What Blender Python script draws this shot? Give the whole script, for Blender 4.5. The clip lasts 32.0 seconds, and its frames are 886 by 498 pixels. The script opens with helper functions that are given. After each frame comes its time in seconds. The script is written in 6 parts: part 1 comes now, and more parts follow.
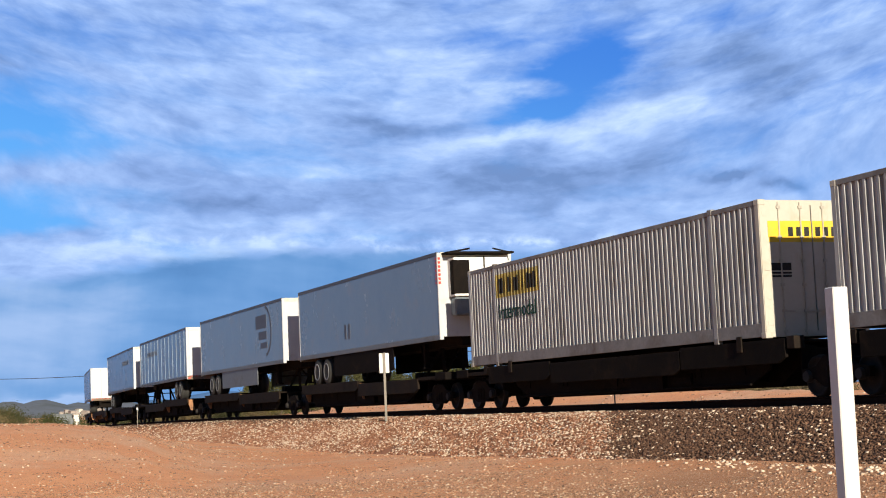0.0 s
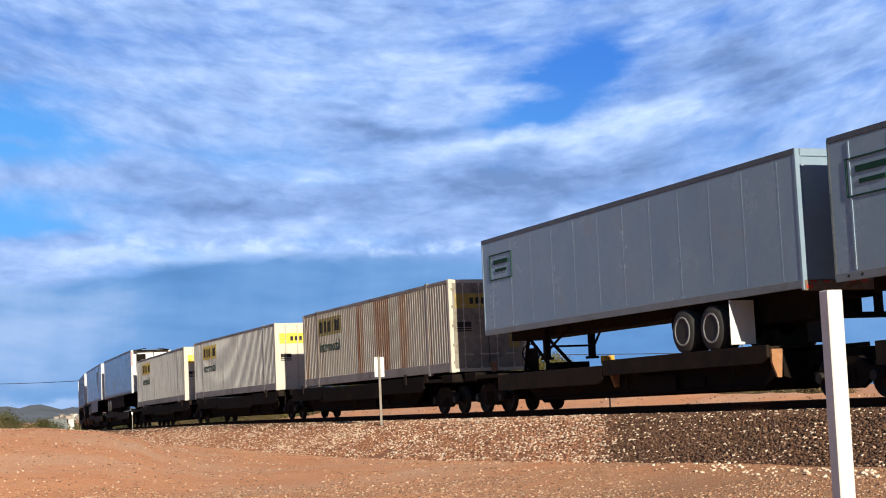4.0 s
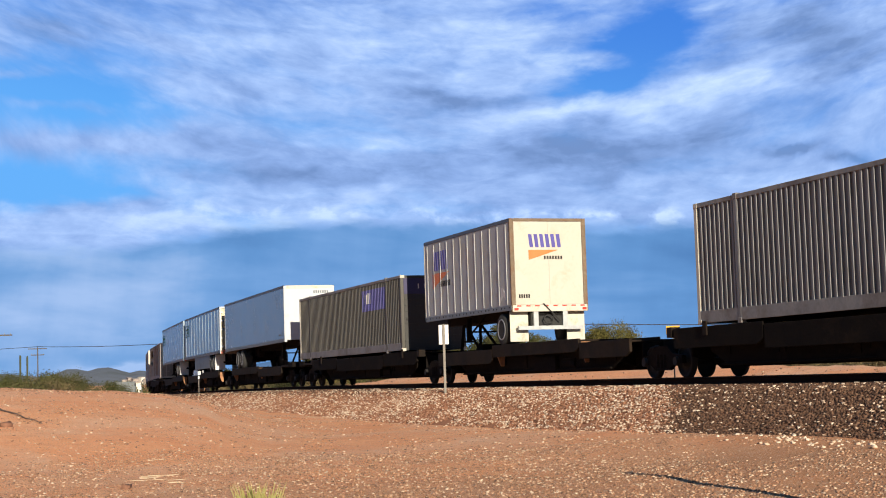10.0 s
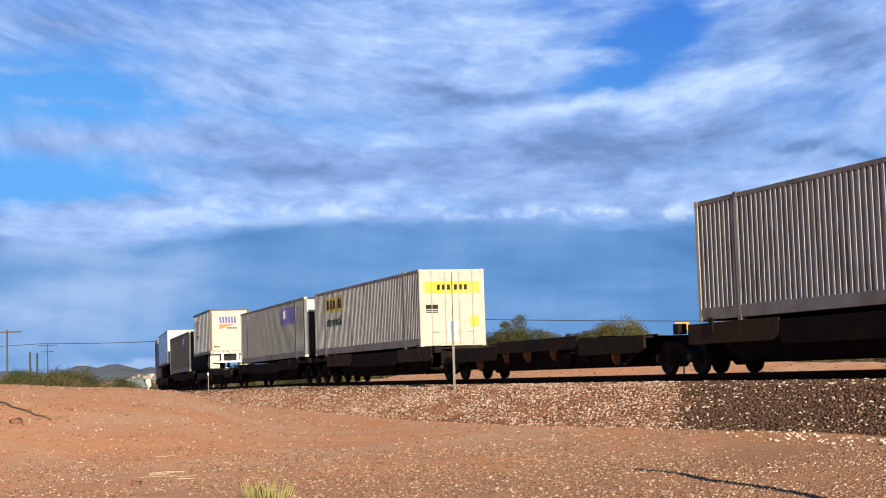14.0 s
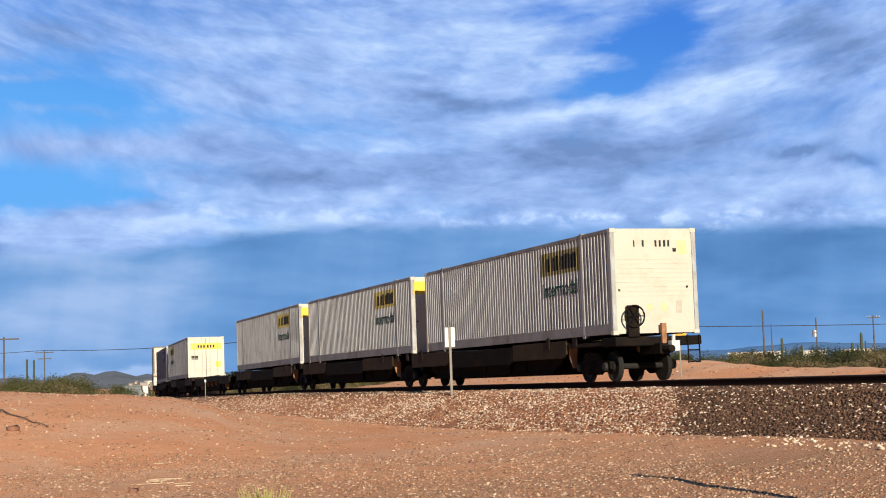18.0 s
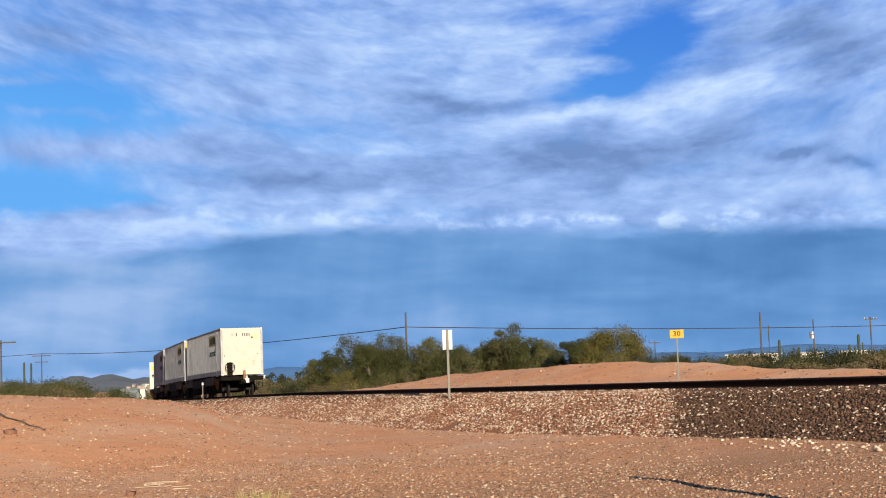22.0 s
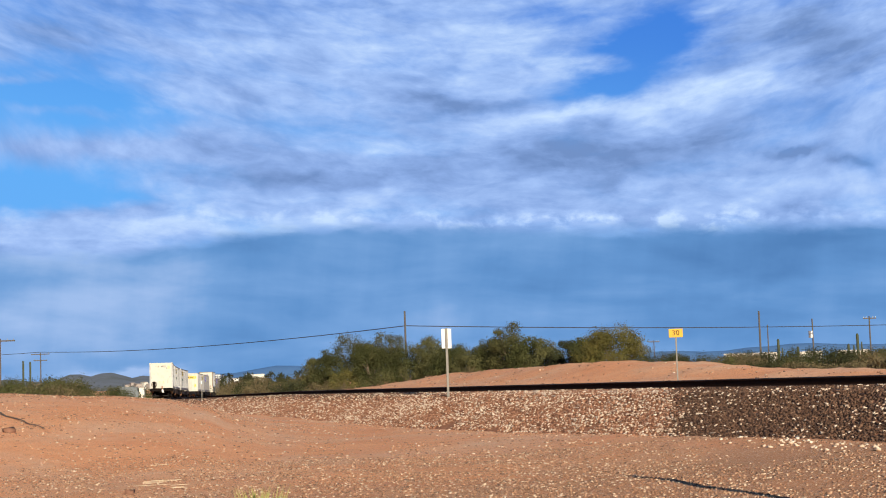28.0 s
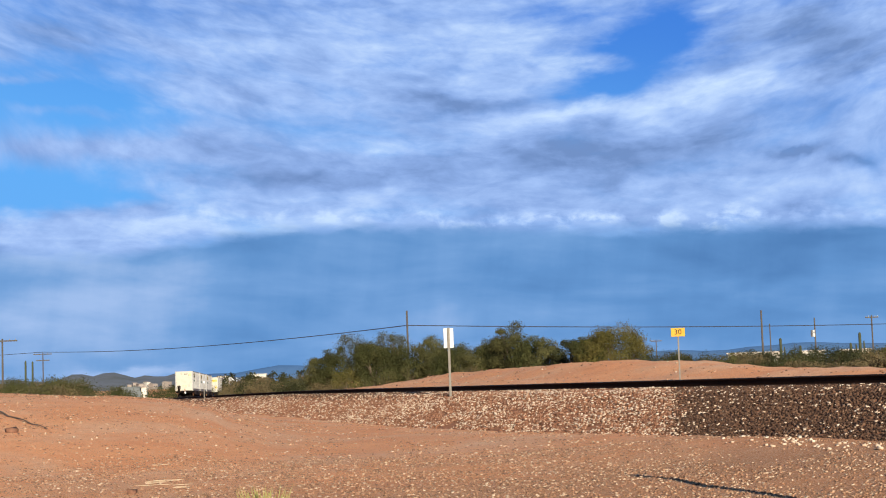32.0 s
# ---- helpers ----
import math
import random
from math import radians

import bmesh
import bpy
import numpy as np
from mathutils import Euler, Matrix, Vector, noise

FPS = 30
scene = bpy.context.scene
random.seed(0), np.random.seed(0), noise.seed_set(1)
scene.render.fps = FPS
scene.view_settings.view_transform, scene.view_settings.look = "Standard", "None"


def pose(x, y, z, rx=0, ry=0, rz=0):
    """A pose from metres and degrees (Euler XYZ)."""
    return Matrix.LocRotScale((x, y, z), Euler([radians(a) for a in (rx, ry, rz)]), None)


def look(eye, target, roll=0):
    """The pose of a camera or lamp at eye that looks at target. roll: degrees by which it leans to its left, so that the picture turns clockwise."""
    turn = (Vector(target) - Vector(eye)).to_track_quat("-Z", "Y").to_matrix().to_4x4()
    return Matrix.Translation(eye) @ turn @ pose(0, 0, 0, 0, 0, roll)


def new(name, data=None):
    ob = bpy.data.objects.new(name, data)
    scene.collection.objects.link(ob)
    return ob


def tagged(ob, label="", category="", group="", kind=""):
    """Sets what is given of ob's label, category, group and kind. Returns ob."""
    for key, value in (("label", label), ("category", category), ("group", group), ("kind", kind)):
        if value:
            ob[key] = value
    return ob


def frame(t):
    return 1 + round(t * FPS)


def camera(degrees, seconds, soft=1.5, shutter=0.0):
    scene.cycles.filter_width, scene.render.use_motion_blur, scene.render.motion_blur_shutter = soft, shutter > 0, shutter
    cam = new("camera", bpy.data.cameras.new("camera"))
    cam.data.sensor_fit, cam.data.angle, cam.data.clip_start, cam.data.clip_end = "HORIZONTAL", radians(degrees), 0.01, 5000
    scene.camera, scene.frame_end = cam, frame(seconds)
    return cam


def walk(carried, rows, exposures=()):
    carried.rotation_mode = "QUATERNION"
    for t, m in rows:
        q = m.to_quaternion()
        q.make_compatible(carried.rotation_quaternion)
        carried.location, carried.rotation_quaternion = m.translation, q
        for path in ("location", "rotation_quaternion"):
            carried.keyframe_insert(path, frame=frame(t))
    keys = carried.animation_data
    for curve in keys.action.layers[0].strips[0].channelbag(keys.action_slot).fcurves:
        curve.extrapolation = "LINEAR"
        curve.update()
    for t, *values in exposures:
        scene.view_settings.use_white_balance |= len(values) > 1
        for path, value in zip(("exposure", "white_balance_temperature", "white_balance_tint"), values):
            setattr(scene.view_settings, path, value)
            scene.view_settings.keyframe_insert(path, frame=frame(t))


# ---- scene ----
EYE = 1.65
PATH = [
    (0, 95.427, 2.327, -2.453),
    (0.5, 95.435, 2.343, -2.449),
    (1, 95.460, 2.376, -2.443),
    (1.5, 95.493, 2.408, -2.449),
    (2, 95.529, 2.446, -2.475),
    (2.5, 95.559, 2.473, -2.515),
    (3, 95.571, 2.471, -2.566),
    (3.5, 95.565, 2.460, -2.622),
    (5.5, 95.551, 2.419, -2.617),
    (6, 95.520, 2.413, -2.613),
    (6.5, 95.466, 2.342, -2.592),
    (7, 95.368, 2.216, -2.499),
    (7.5, 95.230, 2.076, -2.274),
    (8, 95.070, 1.983, -1.926),
    (8.5, 94.902, 1.921, -1.499),
    (9, 94.747, 1.836, -1.044),
    (9.5, 94.615, 1.762, -0.627),
    (10, 94.475, 1.708, -0.287),
    (10.5, 94.345, 1.645, -0.049),
    (11, 94.293, 1.617, 0.072),
    (11.5, 94.310, 1.663, 0.117),
    (12, 94.334, 1.712, 0.142),
    (12.5, 94.344, 1.715, 0.150),
    (13, 94.346, 1.693, 0.122),
    (13.5, 94.350, 1.688, 0.072),
    (14, 94.357, 1.725, 0.050),
    (14.5, 94.358, 1.756, 0.073),
    (16.5, 94.587, 1.925, -0.012),
    (17, 94.599, 1.952, -0.032),
    (17.5, 94.590, 1.912, -0.048),
    (18, 94.578, 1.868, -0.053),
    (18.5, 94.587, 1.878, -0.048),
    (19, 94.611, 1.933, -0.035),
    (19.5, 94.630, 1.980, -0.027),
    (20, 94.638, 2.001, -0.026),
    (20.5, 94.637, 2.010, -0.025),
    (21, 94.636, 1.996, -0.047),
    (21.5, 94.644, 1.978, -0.100),
    (22, 94.666, 1.983, -0.145),
    (22.5, 94.687, 1.997, -0.160),
    (23, 94.700, 2.019, -0.149),
    (23.5, 94.715, 2.043, -0.125),
    (24, 94.730, 2.059, -0.111),
    (24.5, 94.729, 2.051, -0.115),
    (25, 94.699, 2.006, -0.116),
    (25.5, 94.644, 1.934, -0.095),
    (27.5, 94.611, 1.932, -0.143),
    (28, 94.622, 1.926, -0.181),
    (28.5, 94.632, 1.917, -0.217),
    (29, 94.642, 1.927, -0.228),
    (29.5, 94.644, 1.949, -0.209),
    (30, 94.630, 1.951, -0.170),
    (30.5, 94.615, 1.949, -0.128),
    (31, 94.609, 1.970, -0.103),
    (31.5, 94.607, 1.989, -0.096),
    (32, 94.606, 1.994, -0.100),
]
cam = camera(31.70, 32.0, soft=1.05)
walk(cam, [(t, pose(0, 0, EYE, a, b, c)) for t, a, b, c in PATH],
     [(0, 0.06), (7, 0.10), (9, 0.04), (12, 0.06), (14, 0.02), (16.5, 0.07), (18, 0.0), (18.5, -0.02), (19, -0.17), (19.5, -0.09), (20, -0.02), (32, -0.02)])

# ---- world, sun ----
SUN_AZ, SUN_EL = 166.5, 17.4     # clockwise from +y, degrees


def math_node(nt, op, a, b=None, c=None):
    n = nt.nodes.new("ShaderNodeMath")
    n.operation = op
    for i, v in enumerate((a, b, c)):
        if v is None:
            continue
        if isinstance(v, (int, float)):
            n.inputs[i].default_value = v
        else:
            nt.links.new(v, n.inputs[i])
    return n.outputs[0]


def mix_node(nt, fac, a, b):
    n = nt.nodes.new("ShaderNodeMix")
    n.data_type = "RGBA"
    for sock, v in ((n.inputs[0], fac), (n.inputs[6], a), (n.inputs[7], b)):
        if isinstance(v, (int, float)):
            sock.default_value = v
        elif isinstance(v, tuple):
            sock.default_value = (*v, 1)
        else:
            nt.links.new(v, sock)
    return n.outputs[2]


def noise_node(nt, vec, scale, detail=4.0, rough=0.55, distort=0.0):
    n = nt.nodes.new("ShaderNodeTexNoise")
    n.inputs["Scale"].default_value, n.inputs["Detail"].default_value = scale, detail
    n.inputs["Roughness"].default_value, n.inputs["Distortion"].default_value = rough, distort
    nt.links.new(vec, n.inputs["Vector"])
    return n.outputs["Fac"]


def ramp_node(nt, fac, stops):
    n = nt.nodes.new("ShaderNodeValToRGB")
    while len(n.color_ramp.elements) < len(stops):
        n.color_ramp.elements.new(0.5)
    for e, (p, c) in zip(n.color_ramp.elements, stops):
        e.position, e.color = p, (*c, 1) if isinstance(c, tuple) else (c, c, c, 1)
    nt.links.new(fac, n.inputs[0])
    return n.outputs[0]


def make_world():
    w = bpy.data.worlds.new("sky")
    scene.world = w
    w.use_nodes = True
    nt = w.node_tree
    nt.nodes.clear()
    out, bg = nt.nodes.new("ShaderNodeOutputWorld"), nt.nodes.new("ShaderNodeBackground")
    sky = nt.nodes.new("ShaderNodeTexSky")
    sky.sky_type, sky.sun_disc = "NISHITA", False
    sky.sun_elevation, sky.sun_rotation = radians(SUN_EL), radians(SUN_AZ)
    sky.air_density, sky.dust_density, sky.ozone_density = 1.0, 0.3, 3.0
    tc, sep = nt.nodes.new("ShaderNodeTexCoord"), nt.nodes.new("ShaderNodeSeparateXYZ")
    nt.links.new(tc.outputs["Generated"], sep.inputs[0])
    x, y, z = sep.outputs
    az = math_node(nt, "ARCTAN2", x, y)
    el = math_node(nt, "ARCSINE", z)

    def add(*vs):
        r = vs[0]
        for v in vs[1:]:
            r = math_node(nt, "ADD", r, v)
        return r

    def mul(p, q):
        return math_node(nt, "MULTIPLY", p, q)

    def smooth(v, lo, hi):
        n = nt.nodes.new("ShaderNodeMapRange")
        n.interpolation_type = "SMOOTHSTEP"
        nt.links.new(v, n.inputs[0])
        n.inputs[1].default_value, n.inputs[2].default_value = lo, hi
        return n.outputs[0]

    def pair(p, q):
        n = nt.nodes.new("ShaderNodeCombineXYZ")
        nt.links.new(p, n.inputs[0])
        nt.links.new(q, n.inputs[1])
        return n.outputs[0]

    # a chart of the sky over the line: u runs to the right, v down, about 2 degrees to the unit
    u = math_node(nt, "MULTIPLY_ADD", az, 27.9, 7.84)
    v = math_node(nt, "MULTIPLY_ADD", el, -28.1, add(6.64, mul(math_node(nt, "SUBTRACT", u, 7.84), -0.035)))
    # streaks that sag towards the middle high up, and lie level low down
    bend = mul(math_node(nt, "POWER", math_node(nt, "SUBTRACT", u, 8.8), 2.0), mul(smooth(v, 4.0, 1.4), 0.020))
    vb = add(v, bend)
    ragged = nt.nodes.new("ShaderNodeTexNoise")
    ragged.inputs["Scale"].default_value, ragged.inputs["Detail"].default_value, ragged.inputs["Roughness"].default_value = 0.9, 5.0, 0.6
    nt.links.new(pair(mul(u, 0.45), vb), ragged.inputs["Vector"])
    rs = nt.nodes.new("ShaderNodeSeparateXYZ")
    nt.links.new(ragged.outputs["Color"], rs.inputs[0])
    uw = add(u, math_node(nt, "MULTIPLY_ADD", rs.outputs[0], 2.6, -1.3))
    vw = add(v, math_node(nt, "MULTIPLY_ADD", rs.outputs[1], 0.9, -0.45))

    def blob(a, e, sa, se, k, slope=0.0):
        du = math_node(nt, "SUBTRACT", uw, a)
        dv = math_node(nt, "MULTIPLY_ADD", du, -slope, math_node(nt, "SUBTRACT", vw, e))
        p, q = math_node(nt, "POWER", mul(du, 1 / sa), 2.0), math_node(nt, "POWER", mul(dv, 1 / se), 2.0)
        return mul(math_node(nt, "EXPONENT", mul(add(p, q), -1.0)), k)

    long = pair(mul(u, 0.26), vb)
    wide = pair(mul(u, 0.42), vb)
    n1 = noise_node(nt, long, 1.5, 6.0, 0.52, 0.35)
    n2 = noise_node(nt, wide, 3.6, 7.0, 0.57, 0.35)
    n3 = noise_node(nt, wide, 1.25, 8.0, 0.56, 0.5)
    n4 = noise_node(nt, long, 3.6, 6.0, 0.56, 0.4)
    cover = add(math_node(nt, "MULTIPLY_ADD", n1, 1.5, 0.02), math_node(nt, "MULTIPLY_ADD", n2, 0.55, -0.27))
    for b in ((11.75, 0.78, 0.88, 0.55, -0.95, -0.10), (10.95, 1.50, 0.60, 0.34, -0.80), (12.5, 0.35, 0.8, 0.40, -0.55), (10.2, 0.15, 1.0, 0.35, -0.40), (14.2, -0.05, 1.3, 0.22, -0.35),
              (0.9, 1.85, 1.9, 0.58, -1.15), (2.9, 2.2, 1.3, 0.26, -0.35), (1.3, 2.05, 0.9, 0.12, 0.60), (0.7, 1.55, 0.9, 0.11, 0.55),
              (0.2, 3.38, 2.0, 0.33, -1.15), (2.4, 3.52, 1.2, 0.16, -0.50), (0.2, 0.35, 1.5, 0.3, -0.30), (2.6, 1.15, 1.5, 0.2, -0.20), (3.0, 2.74, 3.2, 0.15, 0.45),
              (10.5, 2.15, 3.0, 0.45, 0.25), (13.6, 1.6, 1.6, 0.55, 0.25, -0.35), (6.8, 1.2, 2.2, 0.7, 0.18), (9.5, 3.2, 5.0, 0.6, 0.30), (2.0, 4.15, 2.6, 0.30, 0.35)):
        cover = add(cover, blob(*b))
    dens = smooth(cover, -0.08, 1.02)
    shade = add(mul(n3, 0.32), mul(n4, 0.22), mul(n2, 0.20), 0.134)
    for b in ((14.9, 0.85, 0.9, 0.55, -0.15), (8.2, 1.72, 1.2, 0.16, -0.14, 0.08), (7.4, 1.25, 0.8, 0.12, -0.07), (10.4, 2.70, 2.6, 0.34, -0.13), (14.2, 2.72, 0.55, 0.09, -0.20, -0.12), (15.2, 2.98, 0.4, 0.07, -0.14), (6.2, 3.12, 2.0, 0.20, -0.09),
              (0.8, 0.75, 1.4, 0.3, -0.07), (13.3, 1.55, 1.6, 0.34, 0.09, -0.35), (10.6, 2.02, 1.6, 0.22, 0.11), (6.3, 0.9, 1.8, 0.4, 0.05), (3.2, 4.05, 2.8, 0.22, 0.10), (7.2, 2.42, 1.8, 0.16, 0.07), (13.8, 3.25, 1.5, 0.22, 0.06), (12.9, 2.2, 0.8, 0.3, -0.07), (9.2, 0.9, 1.5, 0.7, 0.06)):
        shade = add(shade, blob(*b))
    # the broken bright hem of the deck
    puffs = ramp_node(nt, noise_node(nt, pair(mul(u, 0.75), v), 2.6, 5.0, 0.55, 0.2), ((0.46, 0.0), (0.66, 1.0)))
    shade = add(shade, mul(add(blob(10.6, 3.84, 4.2, 0.15, 0.20), blob(4.6, 3.85, 1.8, 0.18, 0.08), blob(13.2, 3.72, 1.6, 0.13, 0.07)), puffs))
    cloud = ramp_node(nt, shade, ((0.36, (0.172, 0.290, 0.58)), (0.46, (0.268, 0.425, 0.80)), (0.54, (0.375, 0.555, 0.95)), (0.66, (0.60, 0.78, 1.06))))
    # rain veils below the deck, with faint upright shafts
    shafts = noise_node(nt, pair(add(mul(u, 1.6), mul(v, 0.25)), mul(v, 0.30)), 0.9, 5.0, 0.55, 0.2)
    soft = noise_node(nt, pair(mul(u, 0.30), v), 1.1, 5.0, 0.5, 0.3)
    vs = add(mul(shafts, 0.14), mul(soft, 0.60), 0.125, mul(smooth(v, 4.6, 6.4), 0.12))
    for b in ((0.8, 4.55, 2.4, 0.28, 0.22), (3.0, 4.85, 1.8, 0.18, 0.10), (0.8, 5.4, 3.4, 0.7, 0.21), (9.8, 4.95, 2.4, 0.5, 0.07), (5.5, 4.55, 1.5, 0.25, 0.02), (13.8, 4.3, 2.0, 0.25, -0.05), (4.2, 6.2, 2.0, 0.35, -0.05), (13.2, 5.1, 3.0, 0.7, -0.09), (2.4, 6.55, 0.9, 0.10, 0.24)):
        vs = add(vs, blob(*b))
    veil = ramp_node(nt, vs, ((0.34, (0.088, 0.228, 0.51)), (0.50, (0.128, 0.305, 0.635)), (0.62, (0.185, 0.375, 0.72)), (0.80, (0.36, 0.53, 0.86))))
    scaled = nt.nodes.new("ShaderNodeVectorMath")
    scaled.operation = "SCALE"
    nt.links.new(sky.outputs[0], scaled.inputs[0])
    scaled.inputs["Scale"].default_value = 0.07
    tone = smooth(add(mul(u, -0.12), v), 2.6, -1.4)
    blue = mix_node(nt, 0.88, scaled.outputs[0], mix_node(nt, tone, (0.115, 0.435, 1.0), (0.045, 0.225, 0.80)))
    full = mix_node(nt, dens, blue, cloud)
    hem = add(v, mul(smooth(u, 5.0, 1.8), -0.55), math_node(nt, "MULTIPLY_ADD", n2, 0.35, -0.17), math_node(nt, "MULTIPLY_ADD", n1, 0.5, -0.25))
    full = mix_node(nt, smooth(hem, 3.88, 4.18), full, veil)
    # the deck lies ahead; overhead and round to the sun, unseen, it fades to a dim deep blue set to hold the fill light
    # down
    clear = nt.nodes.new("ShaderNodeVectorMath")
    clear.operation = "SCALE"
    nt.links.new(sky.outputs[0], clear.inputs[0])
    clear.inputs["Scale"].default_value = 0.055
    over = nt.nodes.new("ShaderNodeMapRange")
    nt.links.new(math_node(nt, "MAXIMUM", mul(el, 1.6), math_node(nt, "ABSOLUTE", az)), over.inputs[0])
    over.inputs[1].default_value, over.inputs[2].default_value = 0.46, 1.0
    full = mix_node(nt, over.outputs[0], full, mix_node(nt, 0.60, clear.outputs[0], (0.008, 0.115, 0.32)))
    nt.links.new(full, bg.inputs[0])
    bg.inputs[1].default_value = 1.0
    nt.links.new(bg.outputs[0], out.inputs[0])


make_world()
sun = new("sun", bpy.data.lights.new("sun", "SUN"))
sun.data.energy, sun.data.angle, sun.data.color = 7.2, radians(0.55), (1.0, 0.885, 0.70)
a, e = radians(SUN_AZ), radians(SUN_EL)
sun.matrix_world = look((0, 0, 60), (-math.sin(a) * 50, -math.cos(a) * 50, 60 - 50 * math.tan(e)))

# ---- materials ----


def surf(name, c1, c2, rough=0.8, metal=0.0, scale=3.0, bump=0.1, stretch=(1, 1, 1), grime=None, grime_amt=0.5, grime_scale=1.0, island=None, jitter=0.0, spec=0.5):
    """Two-tone surface with grain, an optional layer of grime, and an optional mix of colours per loose piece."""
    m = bpy.data.materials.new(name)
    m.use_nodes = True
    nt = m.node_tree
    bs = nt.nodes["Principled BSDF"]
    tc, mp = nt.nodes.new("ShaderNodeTexCoord"), nt.nodes.new("ShaderNodeMapping")
    nt.links.new(tc.outputs["Object"], mp.inputs[0])
    mp.inputs["Scale"].default_value = stretch
    vec = mp.outputs[0]
    n1 = noise_node(nt, vec, scale, 5.0, 0.6)
    n2 = noise_node(nt, vec, scale * 9.0, 4.0, 0.6)
    fac = math_node(nt, "ADD", math_node(nt, "MULTIPLY", n1, 0.65), math_node(nt, "MULTIPLY", n2, 0.35))
    col = mix_node(nt, ramp_node(nt, fac, ((0.36, 0.0), (0.64, 1.0))), c1, c2)
    if island:
        geo = nt.nodes.new("ShaderNodeNewGeometry")
        steps = [(i / len(island), c) for i, c in enumerate(island)]
        r = ramp_node(nt, geo.outputs["Random Per Island"], steps)
        r.node.color_ramp.interpolation = "CONSTANT"
        col = mix_node(nt, 0.8, col, r)
    if jitter:
        oi, hsv = nt.nodes.new("ShaderNodeObjectInfo"), nt.nodes.new("ShaderNodeHueSaturation")
        nt.links.new(math_node(nt, "MULTIPLY_ADD", oi.outputs["Random"], 2 * jitter, 1 - jitter), hsv.inputs["Value"])
        nt.links.new(col, hsv.inputs["Color"])
        col = hsv.outputs[0]
    if grime:
        g = noise_node(nt, vec, grime_scale, 7.0, 0.68, 0.4)
        col = mix_node(nt, ramp_node(nt, g, ((0.62 - 0.3 * grime_amt, 0.0), (0.80 - 0.2 * grime_amt, 1.0))), col, grime)
    nt.links.new(col, bs.inputs["Base Color"])
    nt.links.new(math_node(nt, "MULTIPLY_ADD", n1, 0.25, rough - 0.12), bs.inputs["Roughness"])
    bs.inputs["Metallic"].default_value = metal
    bs.inputs["Specular IOR Level"].default_value = spec
    if bump:
        b = nt.nodes.new("ShaderNodeBump")
        b.inputs["Strength"].default_value, b.inputs["Distance"].default_value = bump, 0.02
        nt.links.new(n2, b.inputs["Height"])
        nt.links.new(b.outputs[0], bs.inputs["Normal"])
    return m


M = {}


def make_soil():
    m = surf("soil", (0.72, 0.300, 0.138), (0.81, 0.385, 0.190), 0.95, scale=0.35, bump=0.5, grime=(0.73, 0.435, 0.270), grime_amt=0.55, grime_scale=0.22, spec=0.1)
    nt = m.node_tree
    bs = nt.nodes["Principled BSDF"]
    base = bs.inputs["Base Color"].links[0].from_socket
    vec = nt.nodes["Mapping"].outputs[0]
    # bare red earth on the mound and along the bank's foot, worn gravel and dust on the flat
    sep = nt.nodes.new("ShaderNodeSeparateXYZ")
    nt.links.new(vec, sep.inputs[0])
    flat = nt.nodes.new("ShaderNodeMapRange")
    nt.links.new(math_node(nt, "ADD", math_node(nt, "MULTIPLY_ADD", noise_node(nt, vec, 0.22, 5.0, 0.6), 14.0, -7.0), math_node(nt, "MULTIPLY_ADD", sep.outputs[1], -0.55, math_node(nt, "MULTIPLY", sep.outputs[0], 0.55))), flat.inputs[0])
    flat.inputs[1].default_value, flat.inputs[2].default_value = -17.5, -10.0
    grit = noise_node(nt, vec, 26.0, 3.0, 0.75)
    coarse = noise_node(nt, vec, 3.2, 4.0, 0.7)
    col = mix_node(nt, math_node(nt, "MULTIPLY", flat.outputs[0], 0.85), base, (0.44, 0.215, 0.106))
    some = math_node(nt, "MULTIPLY_ADD", flat.outputs[0], 0.45, 0.48)
    col = mix_node(nt, math_node(nt, "MULTIPLY", ramp_node(nt, grit, ((0.53, 0.0), (0.63, 1.0))), some), col, (0.22, 0.105, 0.06))
    col = mix_node(nt, math_node(nt, "MULTIPLY", ramp_node(nt, noise_node(nt, vec, 30.0, 2.0, 0.65), ((0.57, 0.0), (0.66, 1.0))), some), col, (0.74, 0.58, 0.43))
    col = mix_node(nt, math_node(nt, "MULTIPLY", ramp_node(nt, coarse, ((0.50, 0.0), (0.70, 1.0))), 0.45), col, (0.52, 0.215, 0.11))
    nt.links.new(col, bs.inputs["Base Color"])
    return m


M["soil"] = make_soil()
M["ballast_base"] = surf("ballast_base", (0.30, 0.135, 0.075), (0.42, 0.20, 0.115), 0.95, scale=6.0, bump=0.8, spec=0.1)
M["rail"] = surf("rail", (0.022, 0.010, 0.006), (0.038, 0.018, 0.011), 0.9, 0.0, scale=8, bump=0.1, spec=0.1)
M["railhead"] = surf("railhead", (0.05, 0.045, 0.042), (0.09, 0.08, 0.075), 0.5, 0.5, scale=8, bump=0.05)
M["tie"] = surf("tie", (0.024, 0.018, 0.015), (0.05, 0.038, 0.030), 0.95, scale=5, bump=0.6, stretch=(1, 6, 1), jitter=0.3, spec=0.15)
M["grime_steel"] = surf("grime_steel", (0.006, 0.005, 0.005), (0.013, 0.010, 0.008), 0.9, 0.0, scale=2.5, bump=0.3, grime=(0.026, 0.017, 0.011), grime_amt=0.25, spec=0.08)
M["car_yellow"] = surf("car_yellow", (0.26, 0.115, 0.05), (0.36, 0.18, 0.08), 0.75, scale=3, bump=0.2, grime=(0.10, 0.055, 0.03), grime_amt=0.4, grime_scale=2.5)
